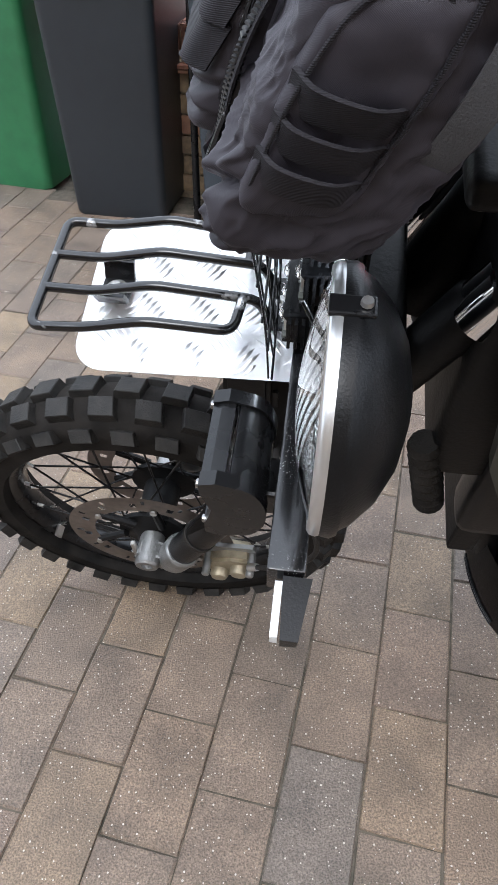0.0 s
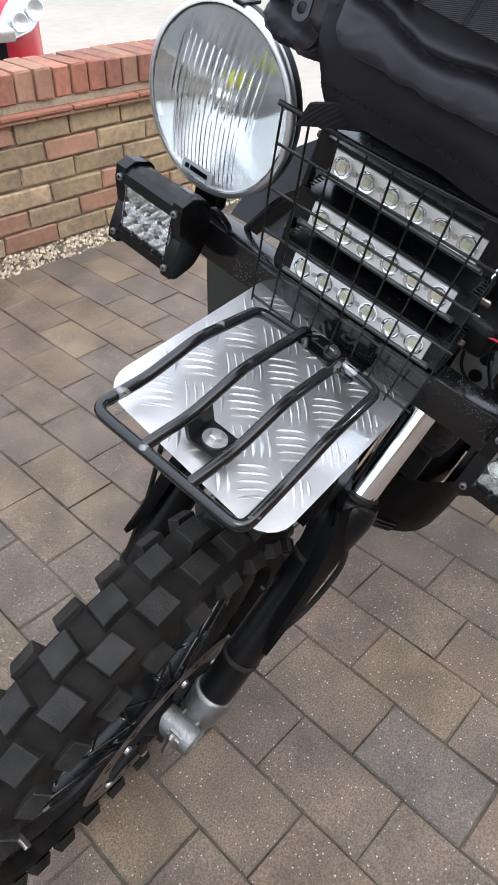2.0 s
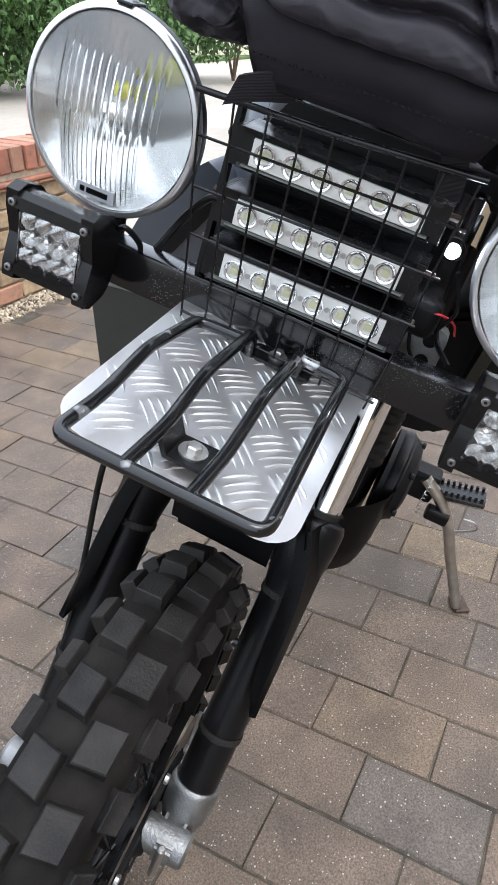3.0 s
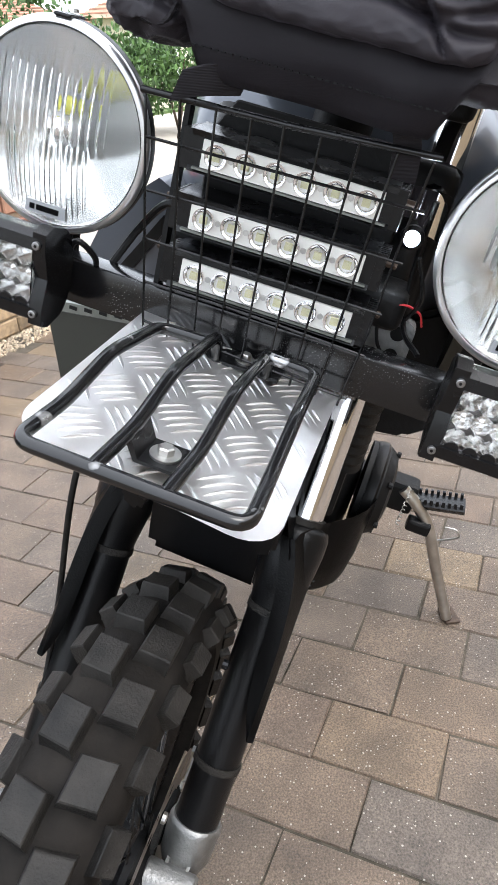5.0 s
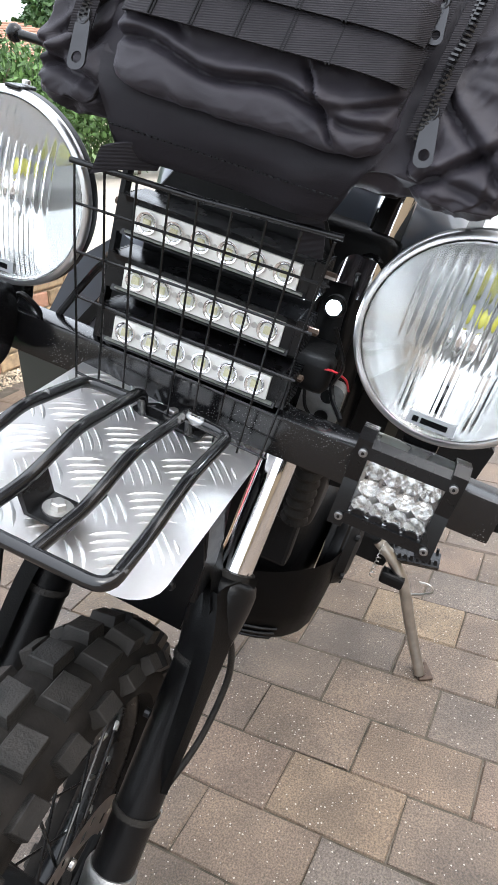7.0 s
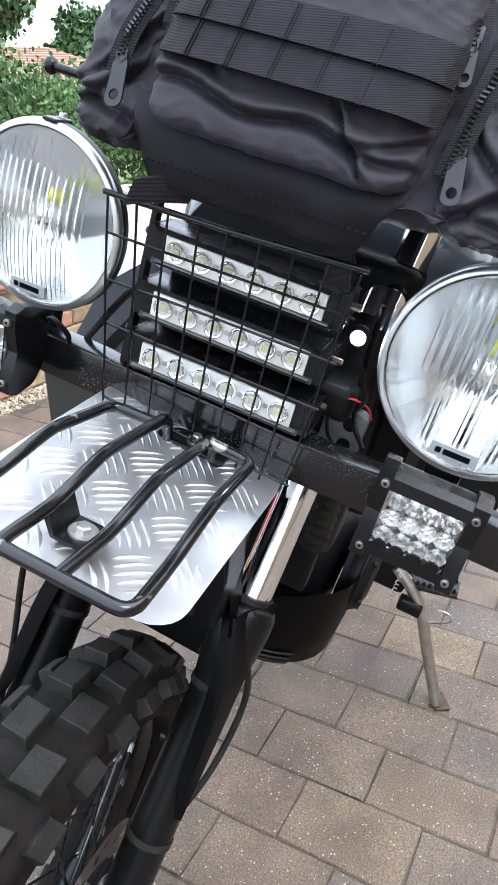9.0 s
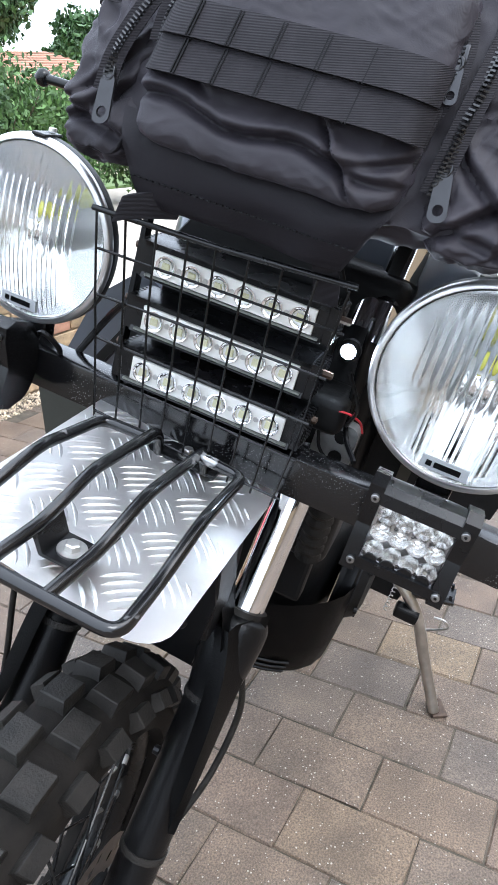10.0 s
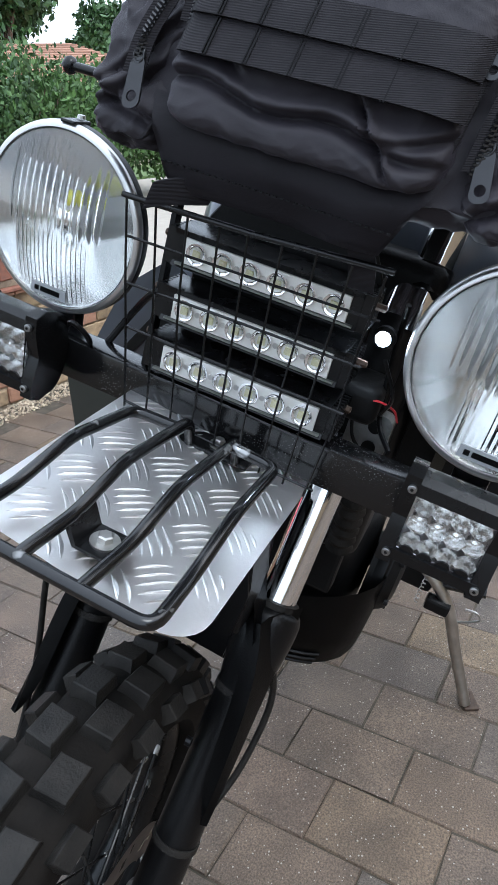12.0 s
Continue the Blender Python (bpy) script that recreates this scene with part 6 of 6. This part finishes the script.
def bush(x, y, h, w, mat, seed, label):
    h *= 1.2
    g = thing("bush", pose(x, y, 0), label, "bush", "bushes along the road")
    r = random.Random(seed)
    for i in range(4):
        a = r.uniform(0, 6.3)
        part("stem", tubed([(0, 0, 0), (0.15 * math.cos(a), 0.15 * math.sin(a), h * 0.35), (0.4 * w * math.cos(a), 0.4 * w * math.sin(a), h * 0.7)], [0.03, 0.02, 0.008], 6), BARK, g)
    blobs = [((r.uniform(-0.5, 0.5) * w, r.uniform(-0.5, 0.5) * w, h * r.uniform(0.35, 0.72), w * 0.5, w * 0.5, h * 0.33), 0.125) for i in range(8)]
    leaf_cloud("crown", blobs, 5200, 0.11, mat, seed, g)
    return g


for i, (x, y, h, w, mat) in enumerate(((9.6, 7.6, 2.0, 1.9, LEAF), (11.2, 7.2, 1.9, 1.9, LEAF), (8.2, 8.4, 1.9, 1.8, LEAF_DARK), (12.6, 6.2, 1.7, 1.7, LEAF), (10.4, 9.2, 2.3, 2.2, LEAF_DARK), (7.0, 9.4, 2.0, 2.0, LEAF), (14.0, 5.0, 1.5, 1.6, LEAF), (13.0, 8.8, 2.2, 2.2, LEAF_DARK))):
    bush(x, y, h, w, mat, 20 + i, "dense green garden bush beside the road" if mat is LEAF else "dark green garden bush beside the road")


def tree(x, y, h, seed):
    g = thing("tree", pose(x, y, 0), "tall broad-leaved tree with a dark green crown", "tree", "far trees")
    part("trunk", tubed([(0, 0, 0), (0.1, 0, h * 0.25), (0.0, 0.1, h * 0.6)], [0.3, 0.22, 0.1], 10), BARK, g)
    r = random.Random(seed)
    blobs = []
    for i in range(9):
        a, q = r.uniform(0, 6.3), r.uniform(0.3, 1)
        p = (math.cos(a) * h * 0.22 * q, math.sin(a) * h * 0.22 * q, h * r.uniform(0.45, 0.85))
        part("limb", tubed([(0.05, 0.05, h * 0.35), p], [0.1, 0.02], 6), BARK, g)
        blobs.append(((*p, h * 0.16, h * 0.16, h * 0.13), 0.11))
    leaf_cloud("crown", blobs, 6500, 0.3, LEAF_DARK, seed, g)


tree(24, 18.2, 8.6, 51)
tree(27, 21.5, 9.0, 52)
tree(30, 17.5, 6.5, 53)


def house(m, w, d, eave, ridge, label):
    g = thing("house", m, label, "house")
    bm = bmesh.new()
    box(bm, -w / 2, w / 2, 0, d, 0, eave)
    part("house_wall", bm, RENDER_WALL, g, "cream rendered walls")
    bm = bmesh.new()
    o = 0.4
    v = [bm.verts.new(p) for p in ((-w / 2 - o, -o, eave), (w / 2 + o, -o, eave), (w / 2 + o, d + o, eave), (-w / 2 - o, d + o, eave), (-w / 2 + d * 0.45, d / 2, ridge), (w / 2 - d * 0.45, d / 2, ridge))]
    for f in ((0, 1, 5, 4), (1, 2, 5), (2, 3, 4, 5), (3, 0, 4), (3, 2, 1, 0)):
        bm.faces.new([v[i] for i in f])
    roof = part("roof", bm, ROOF_TILE, g, "orange tiled hipped roof")
    for i in range(14):
        z = eave + (ridge - eave) * (i + 1) / 15
        f = (i + 1) / 15
        part("tile_course", tubed([(-w / 2 - o + (d * 0.45 + o) * f, -o + (d / 2 + o) * f, z + 0.02), (w / 2 + o - (d * 0.45 + o) * f, -o + (d / 2 + o) * f, z + 0.02)], 0.025, 4), ROOF_TILE, roof)
    for x in (-w * 0.3, w * 0.25):
        win = part("window", boxed(x - 0.75, x + 0.75, -0.05, 0.03, 0.9, 2.1, 0.01), SIDING, g, "white framed window")
        for k in (-1, 1):
            part("pane", boxed(x + k * 0.36 - 0.31, x + k * 0.36 + 0.31, -0.06, -0.045, 1.0, 2.0), DARK_GLASS, win)
    return g


house(pose(20.0, 14.3, 0, 0, 0, -57), 9, 7, 2.5, 3.95, "bungalow with cream walls and an orange tiled roof")
house(pose(24.0, 5.5, 0, 0, 0, -75), 10, 8, 2.6, 4.6, "far bungalow with an orange tiled roof")

# garage with pale boarding behind the motorcycle
garage = thing("garage", pose(5.6, -1.4, 0, 0, 0, 0), "garage clad in white horizontal boarding", "garage")
part("garage_wall", boxed(0.02, 4.0, -3.0, 2.25, 0, 2.5), SIDING, garage, "white boarded wall")
for i in range(16):
    part("board", prismed([(0.0, 0.155 * i), (-0.022, 0.155 * i + 0.004), (-0.004, 0.155 * i + 0.155), (0.02, 0.155 * i + 0.155)], "y", -3.0, 2.25), SIDING, garage)
part("garage_roof", boxed(-0.2, 4.2, -3.2, 2.45, 2.5, 2.62, 0.02), BLACK_PLASTIC, garage, "dark flat roof")

# ---------- loose pieces of wall and paving ----------


stretchers = {}
for mat in (BRICK_BUFF, BRICK_PINK, BRICK_RED):
    stretchers[mat.name] = []
    for j in range(4):
        me = brick_mesh(0.215, 0.1, 0.0645, 40 + j)
        me.materials.append(mat)
        stretchers[mat.name].append(me)
copings = {}
for mat in (BRICK_RED, BRICK_PINK):
    copings[mat.name] = []
    for j in range(4):
        me = brick_mesh(0.066, 0.215, 0.098, 60 + j)
        me.materials.append(mat)
        copings[mat.name].append(me)
br = random.Random(21)
PITCH = 0.225
for c in range(6):
    for k in range(17):
        u = PITCH * (k - 3 + 0.5 * (c % 2))
        if u > 1.95:
            continue
        mat = br.choices((BRICK_BUFF, BRICK_PINK, BRICK_RED), (7, 2.6, 0.2))[0]
        ob = new("brick", br.choice(stretchers[mat.name]))
        ob.parent = wall
        ob.matrix_basis = pose(u, br.uniform(-0.003, 0.003), 0.0145 + 0.075 * c, br.uniform(-0.6, 0.6), 0, br.uniform(-0.5, 0.5))
half = brick_mesh(0.105, 0.1, 0.0645, 71)
half.materials.append(BRICK_BUFF)
for c in (0, 2, 4):
    ob = new("brick", half)
    ob.parent = wall
    ob.matrix_basis = pose(1.968, 0.001, 0.0145 + 0.075 * c)
for k in range(38):
    u = -0.78 + 0.0728 * k
    mat = br.choices((BRICK_RED, BRICK_PINK), (6, 3))[0]
    ob = new("coping_brick", br.choice(copings[mat.name]))
    ob.parent = wall
    ob.matrix_basis = pose(u, -0.004 + br.uniform(-0.003, 0.003), 0.512, br.uniform(-0.8, 0.8), 0, br.uniform(-0.8, 0.8))
# further along, plain brick rows joined
for mat, pick in ((BRICK_BUFF, 0), (BRICK_PINK, 1)):
    bm = bmesh.new()
    for c in range(6):
        for a, b in ((-1.25, -0.8),):
            u = a + (c % 2) * 0.12
            i = 0
            while u < b - 0.1:
                if (i * 7 + c * 3) % 4 == 0 if pick else (i * 7 + c * 3) % 4:
                    box(bm, u, u + 0.215, 0.0, 0.1, 0.0145 + 0.075 * c, 0.079 + 0.075 * c)
                u += PITCH
                i += 1
    tagged(part("brickwork", bm, mat, wall), kind="stuff")
bm = bmesh.new()
for k in range(6):
    box(bm, -1.25 + 0.0728 * k, -1.25 + 0.0728 * k + 0.065, -0.004, 0.211, 0.512, 0.61)
tagged(part("brickwork", bm, BRICK_RED, wall), kind="stuff")
for me, x, y, dz in near_list:
    ob = new("paver", me)
    ob.parent = pavement
    ob.matrix_basis = pose(x, y, dz, 0, 0, rnd.uniform(-0.4, 0.4))
